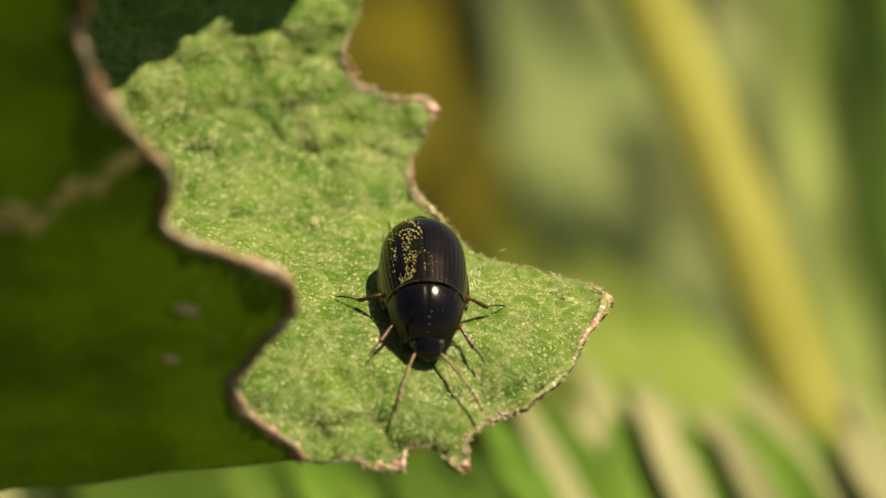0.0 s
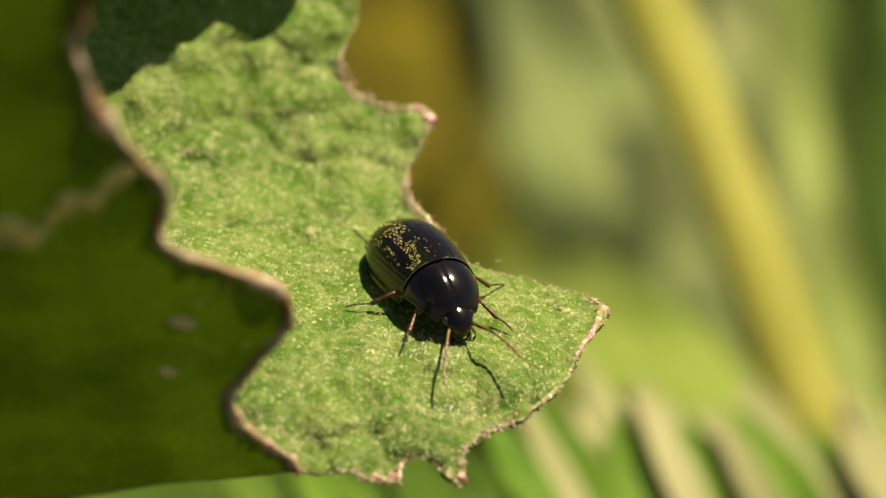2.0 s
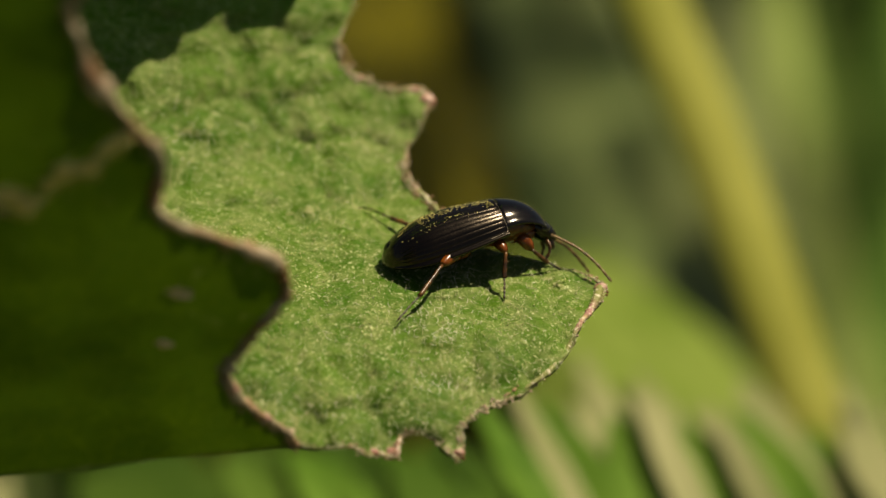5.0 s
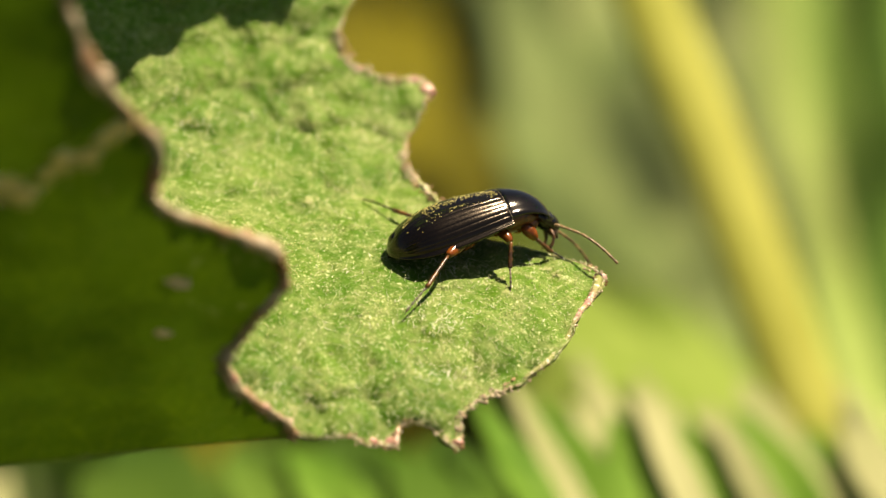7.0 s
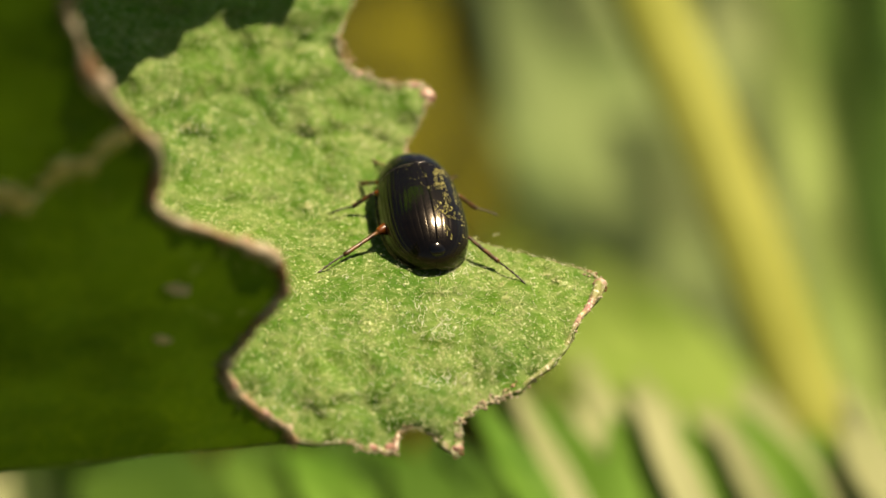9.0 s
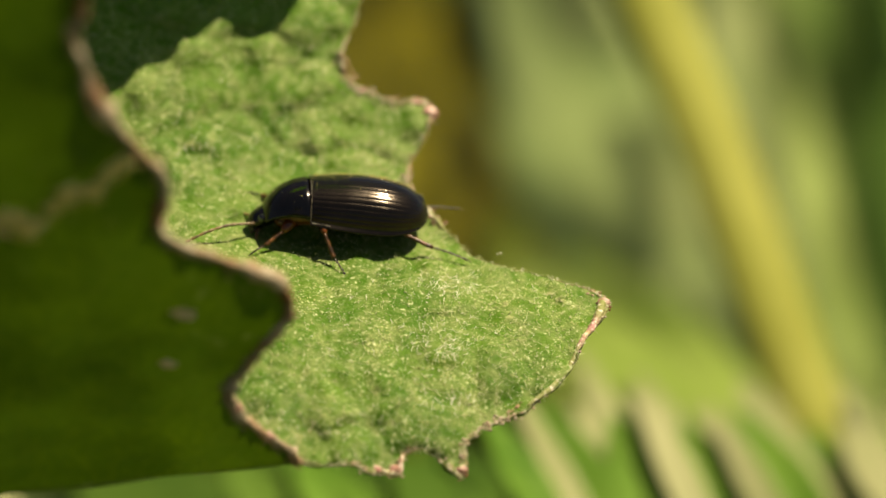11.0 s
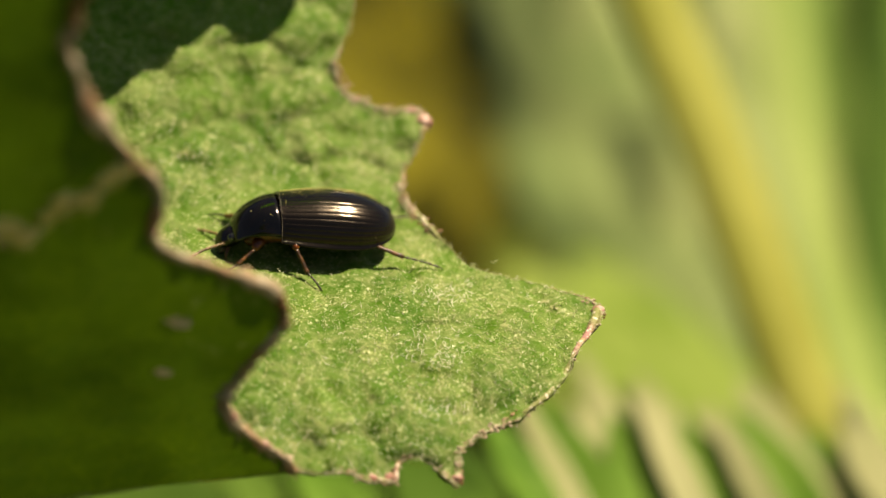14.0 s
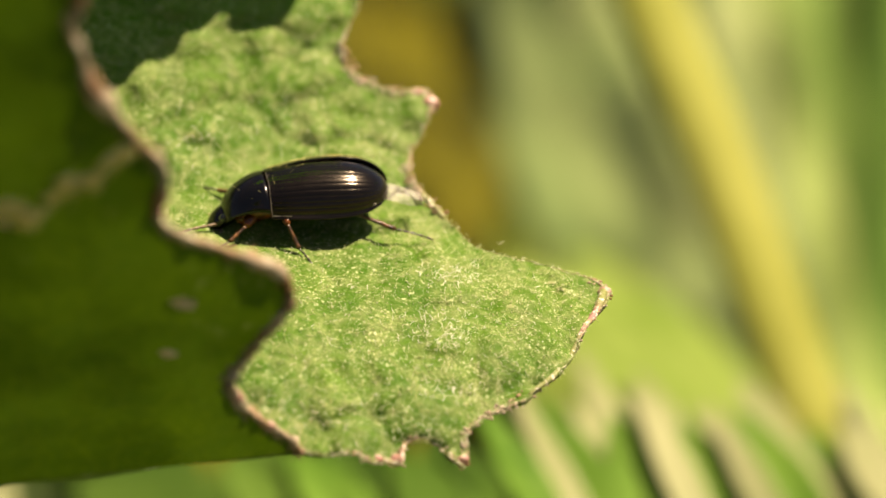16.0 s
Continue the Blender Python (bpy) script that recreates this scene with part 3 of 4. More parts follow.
# Pale seam where the neck shield meets the wing cases, running on along the shoulder.
SEAM = horn("pale seam", (0.08, 0.065, 0.04), (0.24, 0.21, 0.16), 0.3)
for side in (1, -1):
    seam = [case_point(0.008, k / 10) for k in range(1, 10)] + [case_point(0.02 + 0.03 * k, 0.93) for k in range(6)]
    seam = [Vector((p.x + 0.02, p.y * side * 1.012, 0.8 + (p.z - 0.8) * 1.012)) for p in seam]
    part("seam", *tube(spline(seam, 4), lambda t, g: 0.004 + 0.024 * abs(noise.noise(Vector((t * 14, side, g * 0.3)))) * (0.4 + t), 7), SEAM, beetle, "pale seam behind the neck shield")
rnd = random.Random(29)
dust = []
for _ in range(34):
    s, k = rnd.uniform(0.05, 0.95), rnd.gauss(0, 0.42)
    if abs(k) < 0.9 and noise.noise(Vector((s * 5, k * 6, 8))) > 0.02:
        r = rnd.uniform(0.005, 0.013)
        q = shield_point(s, k)
        dust.append(lump(bowed(q) + Vector((0, 0, 0.02)), (r * 1.6, r, r), s * 70, 0.6, 5, 3))
part("pollen", *joined(*dust), POLLEN, beetle, "stray pollen grains on the neck shield", kind="stuff")

# Underside, in two rounded bodies.
part("abdomen_tip", *lump((-3.15, 0, 1.45), (0.62, 0.60, 0.42), 6.0, 0.05, 18, 12), BLACK, beetle, "glossy dark tip of the abdomen")
part("abdomen", *lump((-1.50, 0, 1.02), (2.25, 1.62, 0.72), 3.0, 0.04, 24, 14), BELLY, beetle, "dark segmented abdomen")
bowed_part("chest", lump((1.15, 0, 0.92), (1.70, 1.42, 0.66), 5.0, 0.05, 24, 14), CHEST, beetle, "dark brown underside of the chest")

head_part = bowed_part("head", lump((3.05, 0, 1.06), (0.90, 0.68, 0.44), 2.0, 0.03, 24, 16), BLACK, beetle, "glossy black head")
bowed_part("lip", lump((3.72, 0, 0.96), (0.30, 0.40, 0.15), 4.0, 0.05, 14, 9), BELLY, head_part, "brown upper lip")
for side in (1, -1):
    bowed_part("eye", lump((3.12, 0.58 * side, 1.14), (0.23, 0.17, 0.20), 1.0, 0.02, 14, 10), EYE, head_part)
    jaw = spline([(3.62, 0.28 * side, 0.90), (3.92, 0.33 * side, 0.86), (4.12, 0.16 * side, 0.84), (4.16, 0.0, 0.84)], 5)
    bowed_part("mandible", tube(jaw, lambda t, g: 0.11 * (1.05 - 0.8 * t), 8), BELLY, head_part)
    for reach in (0.0, 0.22):
        feeler = spline([(3.55, (0.25 + reach) * side, 0.80), (3.92, (0.42 + reach) * side, 0.66), (4.15, (0.46 + reach) * side, 0.42), (4.28, (0.40 + reach) * side, 0.22)], 5)
        bowed_part("palp", tube(feeler, lambda t, g: 0.050 * (1 + 0.35 * math.sin(t * 9.5)), 7), TIBIA, head_part)


def antenna(side):
    root = bowed((3.50, 0.48 * side, 1.06))
    line = spline([(0, 0, 0), (0.42, 0.16 * side, 0.10), (1.3, 0.42 * side, 0.22), (2.2, 0.70 * side, 0.12), (3.05, 0.92 * side, -0.12)], 22)
    def r(t, g):
        bead = abs(math.sin(math.pi * 11 * t))
        return (0.066 - 0.006 * t) * (0.62 + 0.48 * bead ** 0.6)
    ob = part("antenna", *tube(line, r, 8), ANTENNA, beetle, "jointed amber antenna")
    ob.location = root * MM
    return ob, root


ant_left, root_left = antenna(1)
ant_right, root_right = antenna(-1)


def leg(coxa, knee, ankle, foot, thick):
    """A leg turning about its hip: thigh, then shank and foot."""
    c = Vector(coxa)
    knee, ankle, foot = (Vector(p) - c for p in (knee, ankle, foot))
    bend = Vector((0, 0, 0.10))
    thigh = spline([Vector((0, 0, 0)), knee * 0.5 + bend, knee], 8)
    ob = part("leg", *joined(tube(thigh, lambda t, g: thick * (0.32 + 0.72 * math.sin(math.pi * (0.12 + 0.84 * t))), 10), lump((0, 0, 0), (thick * 1.5, thick * 1.3, thick * 1.2), 1.0, 0.05)),
              FEMUR, beetle, "orange brown leg")
    ob.location = c * MM
    shank = [knee.lerp(ankle, i / 10) for i in range(11)]
    way = (ankle - knee).normalized()
    r2 = random.Random(int(abs(c.x) * 100) + int(c.y > 0))
    roots = [knee.lerp(ankle, r2.uniform(0.25, 1)) for _ in range(44)]
    ways = [(way * 0.8 + Vector((r2.gauss(0, 0.6), r2.gauss(0, 0.6), r2.gauss(0, 0.6)))).normalized() for _ in roots]
    spikes = slivers(roots, ways, [r2.uniform(0.14, 0.28) for _ in roots], 0.020)
    part("shank", *joined(tube(shank, lambda t, g: 0.070 + 0.035 * t + 0.012 * math.sin(40 * t + g), 8), spikes), TIBIA, ob, "spiny amber shank")
    toes = [ankle.lerp(foot, i / 25) + Vector((0, 0, 0.05 * math.sin(math.pi * i / 25))) for i in range(26)]
    claw = slivers([foot, foot], [(foot - ankle).normalized() + Vector((0.3, 0.3, -0.5)), (foot - ankle).normalized() + Vector((-0.3, -0.3, -0.5))], [0.18, 0.18], 0.022)
    part("foot", *joined(tube(toes, lambda t, g: 0.044 * (0.55 + 0.6 * abs(math.sin(math.pi * 5 * t))), 7), claw), TARSUS, ob, "dark jointed foot")
    return ob, c, foot


for side in (1, -1):
    part("hip", *lump((1.95, 0.52 * side, 0.42), (0.52, 0.36, 0.34), 3.0 + side, 0.12, 16, 10), FEMUR, beetle, "swollen orange brown hip")
LEGS = []
for side in (1, -1):
    LEGS.append(leg((1.65, 0.62 * side, 0.55), (2.15, 1.45 * side, 0.62), (2.85, 1.95 * side, 0.22), (3.45, 2.35 * side, 0.03), 0.27))
    LEGS.append(leg((0.55, 0.95 * side, 0.58), (0.75, 1.88 * side, 0.88), (0.55, 2.80 * side, 0.24), (0.30, 3.75 * side, 0.03), 0.23))
    LEGS.append(leg((-0.85, 0.85 * side, 0.52), (-2.10, 1.80 * side, 0.80), (-3.48, 3.00 * side, 0.32), (-4.75, 3.95 * side, 0.03), 0.30))


def hind_wing(side):
    root = Vector((0.55, 0.80 * side, 1.74))
    verts, faces, a, b = [], [], 26, 12
    for i in range(a + 1):
        for j in range(b + 1):
            s, k = i / a, -0.55 + 1.4 * j / b
            w = 1.20 * math.sin(math.pi * (0.20 + 0.62 * s)) ** 0.7
            ripple = 0.05 * math.sin(9 * s + 5 * k) + 0.06 * math.sin(14 * k) + 0.16 * noise.noise(Vector((5.0 * s, 2.6 * k, side)))
            verts.append(Vector((-3.75 * s, side * k * w * 0.75, -0.30 * k * k - 0.55 * s * s * s + ripple * min(1, 3 * s))))
    for i in range(a):
        for j in range(b):
            q = i * (b + 1) + j
            faces.append((q, q + 1, q + b + 2, q + b + 1))
    ob = part("hind_wing", verts, faces, WING, beetle, "clear veined hind wing")
    ob.location = root * MM
    return ob, root


wing_left, joint_left = hind_wing(1)
wing_right, joint_right = hind_wing(-1)


# The whole animal is a little longer than the sum of its parts.
GROWN = Vector((1.06, 1.0, 1.0))
for ob in beetle.children_recursive:
    for vert in ob.data.vertices:
        vert.co = vert.co * GROWN
    ob.location = ob.location * GROWN
neck = Vector([a * b for a, b in zip(bowed((2.75, 0, 1.15)), GROWN)])
pivot_left, pivot_right, root_left, root_right, joint_left, joint_right = (p * GROWN for p in (pivot_left, pivot_right, root_left, root_right, joint_left, joint_right))
LEGS = [(ob, hip * GROWN, foot * GROWN) for ob, hip, foot in LEGS]

# ---- plants behind ----
def strip(points, width, fold=0.25, side=None, per=10):
    """A folded grass blade along points: two halves meeting in a keel."""
    line = spline(points, per)
    verts, faces, n = [], [], len(line)
    for i, p in enumerate(line):
        t = i / (n - 1)
        way = (line[min(i + 1, n - 1)] - line[max(i - 1, 0)]).normalized()
        a = way.cross(side or Vector((0.2, 0.3, 1))).normalized()
        b = a.cross(way).normalized()
        w = width * (0.75 + 0.5 * math.sin(math.pi * (0.15 + 0.75 * t))) * (1 - max(0, (t - 0.82) / 0.18) ** 2 * 0.9)
        for k in (-1, -0.5, 0, 0.5, 1):
            verts.append(p + a * (k * w * 0.5) + b * (fold * w * abs(k)))
    for i in range(n - 1):
        for k in range(4):
            q = i * 5 + k
            faces.append((q, q + 1, q + 6, q + 5))
    return verts, faces


def broad(base, tip, width, sag, face, keel=0.22):
    """An ovate blade from base to tip with a keel and wavy sides."""
    base, tip = Vector(base), Vector(tip)
    way = tip - base
    a = way.cross(face).normalized()
    b = a.cross(way).normalized()
    verts, faces, n, m = [], [], 26, 12
    for i in range(n + 1):
        t = i / n
        w = width * 0.5 * math.sin(math.pi * min(1, t * 0.96 + 0.02)) ** 0.75 * (1.2 - 0.45 * t) + 0.02
        for j in range(m + 1):
            k = -1 + 2 * j / m
            p = base + way * t + a * (k * w) + b * (keel * w * abs(k) - sag * way.length * (t - 0.3) ** 2)
            q = p * 0.09
            verts.append(p + b * (0.10 * width * noise.noise(q)) + a * (0.05 * width * noise.noise(q * 3) * abs(k)))
    for i in range(n):
        for j in range(m):
            q = i * (m + 1) + j
            faces.append((q, q + 1, q + m + 2, q + m + 1))
    rib = [base + way * (i / n) - b * (sag * way.length * (i / n - 0.3) ** 2) for i in range(n + 1)]
    return (verts, faces), tube(rib, lambda t, g: width * 0.022 * (1.2 - t), 6)


def leaf_thing(name, base, tip, width, material, label, sag=0.25, face=(0.3, 0.5, 0.8), group="", keel=0.05, stem=None):
    ob = thing(name, STAGE, label, "leaf", group)
    sheet_part, rib = broad(base, tip, width, sag, Vector(face), keel)
    thicken(part("leaf_blade", *sheet_part, material, ob), 0.25)
    part("midrib", *rib, material, ob)
    stem = stem or [Vector(base), *down_to_ground(base, (Vector(base) - Vector(tip)) * 0.2)]
    part("leaf_stalk", *tube(stem, 0.3 + 0.01 * width, 8), material, ob)
    return ob


def blade_thing(points, width, material, label, group="grass blades behind the leaf"):
    ob = thing("grass_blade", STAGE, label, "grass", group)
    points = points + down_to_ground(points[-1], (3, 0, 0))
    thicken(part("blade", *strip(points, width, 0.06), material, ob), 0.2)
    part("midrib", *tube(spline(points, 10), width * 0.045, 6), material, ob)
    return ob


# The slanting stalk.
stalk_thing = thing("plant_stalk", STAGE, "thick yellow green plant stalk slanting across the meadow", "stem")
part("stalk", *tube(spline([at(970, -420, -84), at(1152, 0, -76), at(1238, 200, -72), at(1316, 400, -69), at(1424, 700, -64), at(1600, 1200, -58), at(1900, 2200, -50), *down_to_ground(at(1900, 2200, -50), (12, 0, 0))], 8),
                    lambda t, g: (1 + 0.03 * math.cos(7 * g)) / math.hypot(math.cos(g) / 2.15, math.sin(g) / 1.1), 28), STEM, stalk_thing)
# Added darker tube, its colour standing in for the stalk's shaded left edge.
part("leaf_sheath", *tube(spline([at(930, -420, -85), at(1112, 0, -77), at(1198, 200, -73), at(1278, 400, -70), at(1388, 700, -65), at(1566, 1200, -59)], 8),
                          lambda t, g: 0.85 * (1.15 - 0.3 * t), 14), SAGE, stalk_thing, "olive green sheath along the stalk")

blade_thing([at(1390, -300, -220), at(1428, 0, -205), at(1480, 400, -185), at(1560, 900, -162), at(1700, 1700, -126)], 4.6, GRASS, "pale green upright grass blade")
blade_thing([at(1530, -300, -231), at(1540, 0, -216), at(1580, 500, -191), at(1650, 1200, -160)], 4.6, GRASS_DARK, "dark green upright grass blade")
blade_thing([at(1640, -300, -215), at(1590, 200, -190), at(1590, 700, -165), at(1610, 1400, -130)], 4.6, GRASS_DARK, "dark green upright grass blade")
blade_thing([at(1440, -300, -232), at(1490, 300, -199), at(1520, 500, -187), at(1545, 800, -169), at(1570, 1300, -142)], 3.4, GRASS, "pale green grass blade")

blade_thing([at(1330, -300, -160), at(1395, 150, -142), at(1452, 420, -130), at(1520, 680, -118), at(1620, 1000, -104)], 3.4, STRAW, "pale yellow green grass blade")

# Leaves leaning back towards the light, side by side behind the stalk.
BACK = (0.1, 0.6, 0.7)
leaf_thing("withered_leaf", at(720, 760, -120), at(640, -330, -215), 13, OCHRE, "withered ochre leaf in the shade", 0.05, BACK)
leaf_thing("withered_leaf", at(850, 420, -110), at(815, 110, -150), 4.6, OCHRE, "small withered ochre leaf", 0.05, BACK)
leaf_thing("broad_leaf", at(900, 700, -150), at(800, -300, -240), 11, MOSS, "dark olive leaf in the shade", 0.05, BACK)
leaf_thing("broad_leaf", at(1110, 640, -135), at(900, -330, -220), 14, SAGE, "grey green broad leaf standing behind the stalk", 0.05, BACK)
leaf_thing("broad_leaf", at(1280, 660, -150), at(1080, -330, -235), 11, DUSTY, "grey green leaf standing behind the stalk", 0.05, BACK)
leaf_thing("broad_leaf", at(1470, 760, -140), at(1240, -330, -220), 8.5, DUSTY, "grey green broad leaf standing behind the stalk", 0.05, BACK)
leaf_thing("broad_leaf", at(1330, 830, -78), at(1020, 400, -112), 8.0, BRIGHT, "bright green broad leaf among grass", 0.1, BACK)
leaf_thing("broad_leaf", at(1230, 800, -70), at(900, 430, -100), 6.5, BRIGHT, "bright green broad leaf among grass", 0.1, BACK)
leaf_thing("broad_leaf", at(1460, 900, -80), at(1210, 560, -105), 5.5, BRIGHT, "bright green broad leaf among grass", 0.1, BACK)
for u, mat_ in ((420, OCHRE), (760, MOSS), (1080, SAGE), (1380, SAGE), (1640, GRASS_DARK)):
    leaf_thing("dock_leaf", at(u + 150, 1150, -190), at(u - 90, -480, -330), 34, mat_, "large blurred leaf in the meadow behind", 0.02, BACK, "large leaves behind")

leaf_thing("broad_leaf", at(1640, 900, -165), at(1410, -330, -255), 15, GRASS, "fresh green broad leaf behind the grass", 0.05, BACK)
leaf_thing("broad_leaf", at(1560, 1180, -72), at(880, 640, -98), 11, BRIGHT, "bright green leaf behind the feathery leaf", 0.05, BACK)

leaf_thing("broad_leaf", at(1430, 900, -100), at(1180, 360, -140), 9, SAGE, "grey green leaf beside the stalk", 0.05, BACK)
leaf_thing("broad_leaf", at(1000, 800, -112), at(860, 320, -145), 7, MOSS, "dark olive leaf in the shade", 0.05, BACK)

leaf_thing("broad_leaf", at(1300, 1150, -66), at(1000, 690, -92), 9, BRIGHT, "bright green leaf behind the feathery leaf", 0.05, BACK)
leaf_thing("broad_leaf", at(1480, 1150, -68), at(1180, 710, -94), 9, BRIGHT, "bright green leaf behind the feathery leaf", 0.05, BACK)
blade_thing([at(860, -320, -190), at(950, 200, -168), at(1060, 600, -148), at(1150, 1000, -128)], 4.4, SAGE, "grey green grass blade")
blade_thing([at(990, -320, -196), at(1060, 200, -174), at(1160, 600, -154), at(1240, 1000, -134)], 3.4, DUSTY, "dusty green grass blade")

# Cut leaf along the bottom: a midrib with pointed leaflets, dark ones between pale ones.
comb = thing("pinnate_leaf", STAGE, "feathery leaf with pointed green and straw coloured leaflets", "leaf")
comb_rib = [at(400, 1010, -33), at(620, 990, -35), at(900, 970, -40), at(1200, 990, -48), at(1600, 1050, -60)]
part("midrib", *tube(spline(comb_rib, 8), 0.7, 8), LEAFLET, comb)
part("leaf_stalk", *tube([comb_rib[-1], *down_to_ground(comb_rib[-1], (26, 0, 0))], 0.9, 8), LEAFLET, comb)
rnd = random.Random(8)
for i in range(18):
    pale = i % 2 == 1
    u = 850 + 57 * i + rnd.uniform(-10, 10)
    z = -37 - 1.1 * i + rnd.uniform(-3, 3)
    top = rnd.uniform(625, 690) + 3 * i if pale else rnd.uniform(680, 740) + 3 * i
    slant = 0.5 + rnd.uniform(-0.08, 0.08)
    (lv, lf), rib = broad(at(u + slant * (1010 - top), 1010, z + 2), at(u, top, z - 6), rnd.uniform(1.2, 2.2) if pale else rnd.uniform(2.6, 3.9), rnd.uniform(0.02, 0.2),
                          Vector((rnd.uniform(-0.2, 0.5), 0.5, 0.8)))
    thicken(part("leaflet", lv, lf, PALE if pale else FRESH, comb), 0.2)
for i in range(8):
    u = 400 + 56 * i + rnd.uniform(-12, 12)
    top = 800 - 6 * i + rnd.uniform(-14, 14)
    (lv, lf), rib = broad(at(u + 0.75 * (1010 - top), 1010, -44), at(u, top, -54 + rnd.uniform(-3, 3)), rnd.uniform(3.0, 4.2), 0.1, Vector((rnd.uniform(-0.2, 0.5), 0.5, 0.8)))
    thicken(part("leaflet", lv, lf, (SHADY, GLOOM, FRESH)[i % 3], comb), 0.2)
for u0, u1, top, wide in ((1150, 1025, 605, 2.2), (1290, 1130, 640, 1.7), (1385, 1318, 650, 2.6), (1600, 1490, 695, 3.0), (1040, 962, 690, 1.4), (1480, 1405, 770, 1.6), (1330, 1225, 700, 1.5)):
    leaf_thing("straw_leaf", at(u0, 930, -46), at(u1, top, -57), wide, PALE, "pale pointed straw coloured leaf beside the feathery leaf", 0.1, BACK)
leaf_thing("broad_leaf", at(520, 1000, -44), at(560, 800, -56), 5, SAGE, "grey shade-toned green leaf below the folded leaf", 0.1, BACK)
leaf_thing("straw_leaf", at(-110, 1060, -70), at(10, 815, -86), 4, PALE, "pale straw coloured leaf below the folded leaf", 0.1, BACK)
leaf_thing("broad_leaf", at(660, 1040, -46), at(400, 800, -60), 5, SHADY, "lighter shade-toned leaf below the folded leaf", 0.1, BACK)
leaf_thing("broad_leaf", at(420, 1060, -50), at(150, 810, -66), 8, GLOOM, "deeply shade-toned leaf below the folded leaf", 0.1, BACK)
leaf_thing("broad_leaf", at(920, 1050, -40), at(700, 800, -50), 6, SHADY, "shade-toned green leaf below the folded leaf", 0.1, BACK)

leaf_thing("broad_leaf", at(800, 1130, -50), at(590, 720, -82), 10, GLOOM, "shade-toned green leaf below the folded leaf", 0.1, BACK)
leaf_thing("broad_leaf", at(1080, 1120, -54), at(820, 770, -82), 8, SHADY, "shade-toned green leaf below the folded leaf", 0.1, BACK)
leaf_thing("broad_leaf", at(380, 1150, -60), at(230, 720, -94), 11, GLOOM, "shade-toned green leaf below the folded leaf", 0.1, BACK)
leaf_thing("broad_leaf", at(620, 1150, -62), at(430, 720, -96), 10, GLOOM, "shade-toned green leaf below the folded leaf", 0.1, BACK)
leaf_thing("broad_leaf", at(1640, 1150, -66), at(1360, 760, -92), 8, BRIGHT, "bright green leaf behind the feathery leaf", 0.1, BACK)

# The lobed leaf overhead whose shade falls on the folded leaf.
TO_SUN = Vector((0.38, 0.87, 0.28)).normalized()
overhead = thing("overhanging_leaf", STAGE, "green lobed leaf hanging over the folded leaf", "leaf")
LOBES = rough_edge(spline([(560, -250), (545, -60), (522, 5), (500, 42), (462, 56), (418, 48), (390, 24), (366, 46), (326, 70), (300, 98), (258, 114), (222, 142), (186, 160), (120, 190),
                           (20, 210), (-120, 120), (-200, -60), (-100, -220), (160, -300), (400, -330)], 6, True), 6.0, 0.05)


def on_overhead(u, v):
    return on_blade(u, v, False) + TO_SUN * (18 + 0.002 * (u - 200))


ov, of = sheet(LOBES, [], on_overhead, 24)
part("leaf_blade", ov, of, THIN, overhead)
root = on_overhead(560, -250)
stem = [on_overhead(100, 100), on_overhead(300, -60), root, root + Vector((14, 6, -6)), Vector((52, 40, -14)), Vector((66, 0, -30)), *down_to_ground((66, 0, -30), (6, 0, 0))]
part("leaf_stalk", *tube(spline(stem, 5), 0.35, 8), THIN, overhead)

# Added unseen: a tall feathery herb whose swaying loose shade dims the plants behind.
herb = thing("tall_herb", pose(1.05, 0.56, 0), "unseen feathery herb added to shade the plants behind", "herb")
PLUME = Vector((-385, -35, 1860))
ACROSS = Vector((0.92, 0, -0.38))
part("stem", *tube(spline([Vector((0, 0, -8)), Vector((30, 0, 700)), Vector((-20, 0, 1400)), PLUME + ACROSS * 200, PLUME + ACROSS * 60, PLUME - ACROSS * 60], 8), lambda t, g: 3.6 - 2.9 * t ** 0.5, 8), SHADY, herb)
rnd = random.Random(31)
spray = []
for i in range(1, 292):
    # Evenly strewn, thinning out towards one side.
    q, b = -62 + 234 * ((i * 0.7548777) % 1), -84 + 202 * ((i * 0.5698403) % 1)
    if (i * 0.3819660) % 1 < min(1.0, (172 - q) / 118):
        c = PLUME + ACROSS * q + Vector((0, b, rnd.uniform(-30, 30)))
        turn = rnd.uniform(0, 6.28)
        along = Vector((math.cos(turn), math.sin(turn), rnd.uniform(-0.3, 0.3))) * rnd.uniform(10, 15)
        side = along.cross(Vector((0.38, 0.11, 0.91))).normalized() * rnd.uniform(4.5, 6.5)
        spray.append(([c - along, c - along * 0.3 + side, c + along * 0.4 + side * 0.8, c + along, c + along * 0.4 - side * 0.8, c - along * 0.3 - side], [(0, 1, 2, 3, 4, 5)]))
part("foliage", *joined(*spray), SHADY, herb, "loose small feathery leaves", kind="stuff")

# Meadow grass farther off.
rnd = random.Random(21)
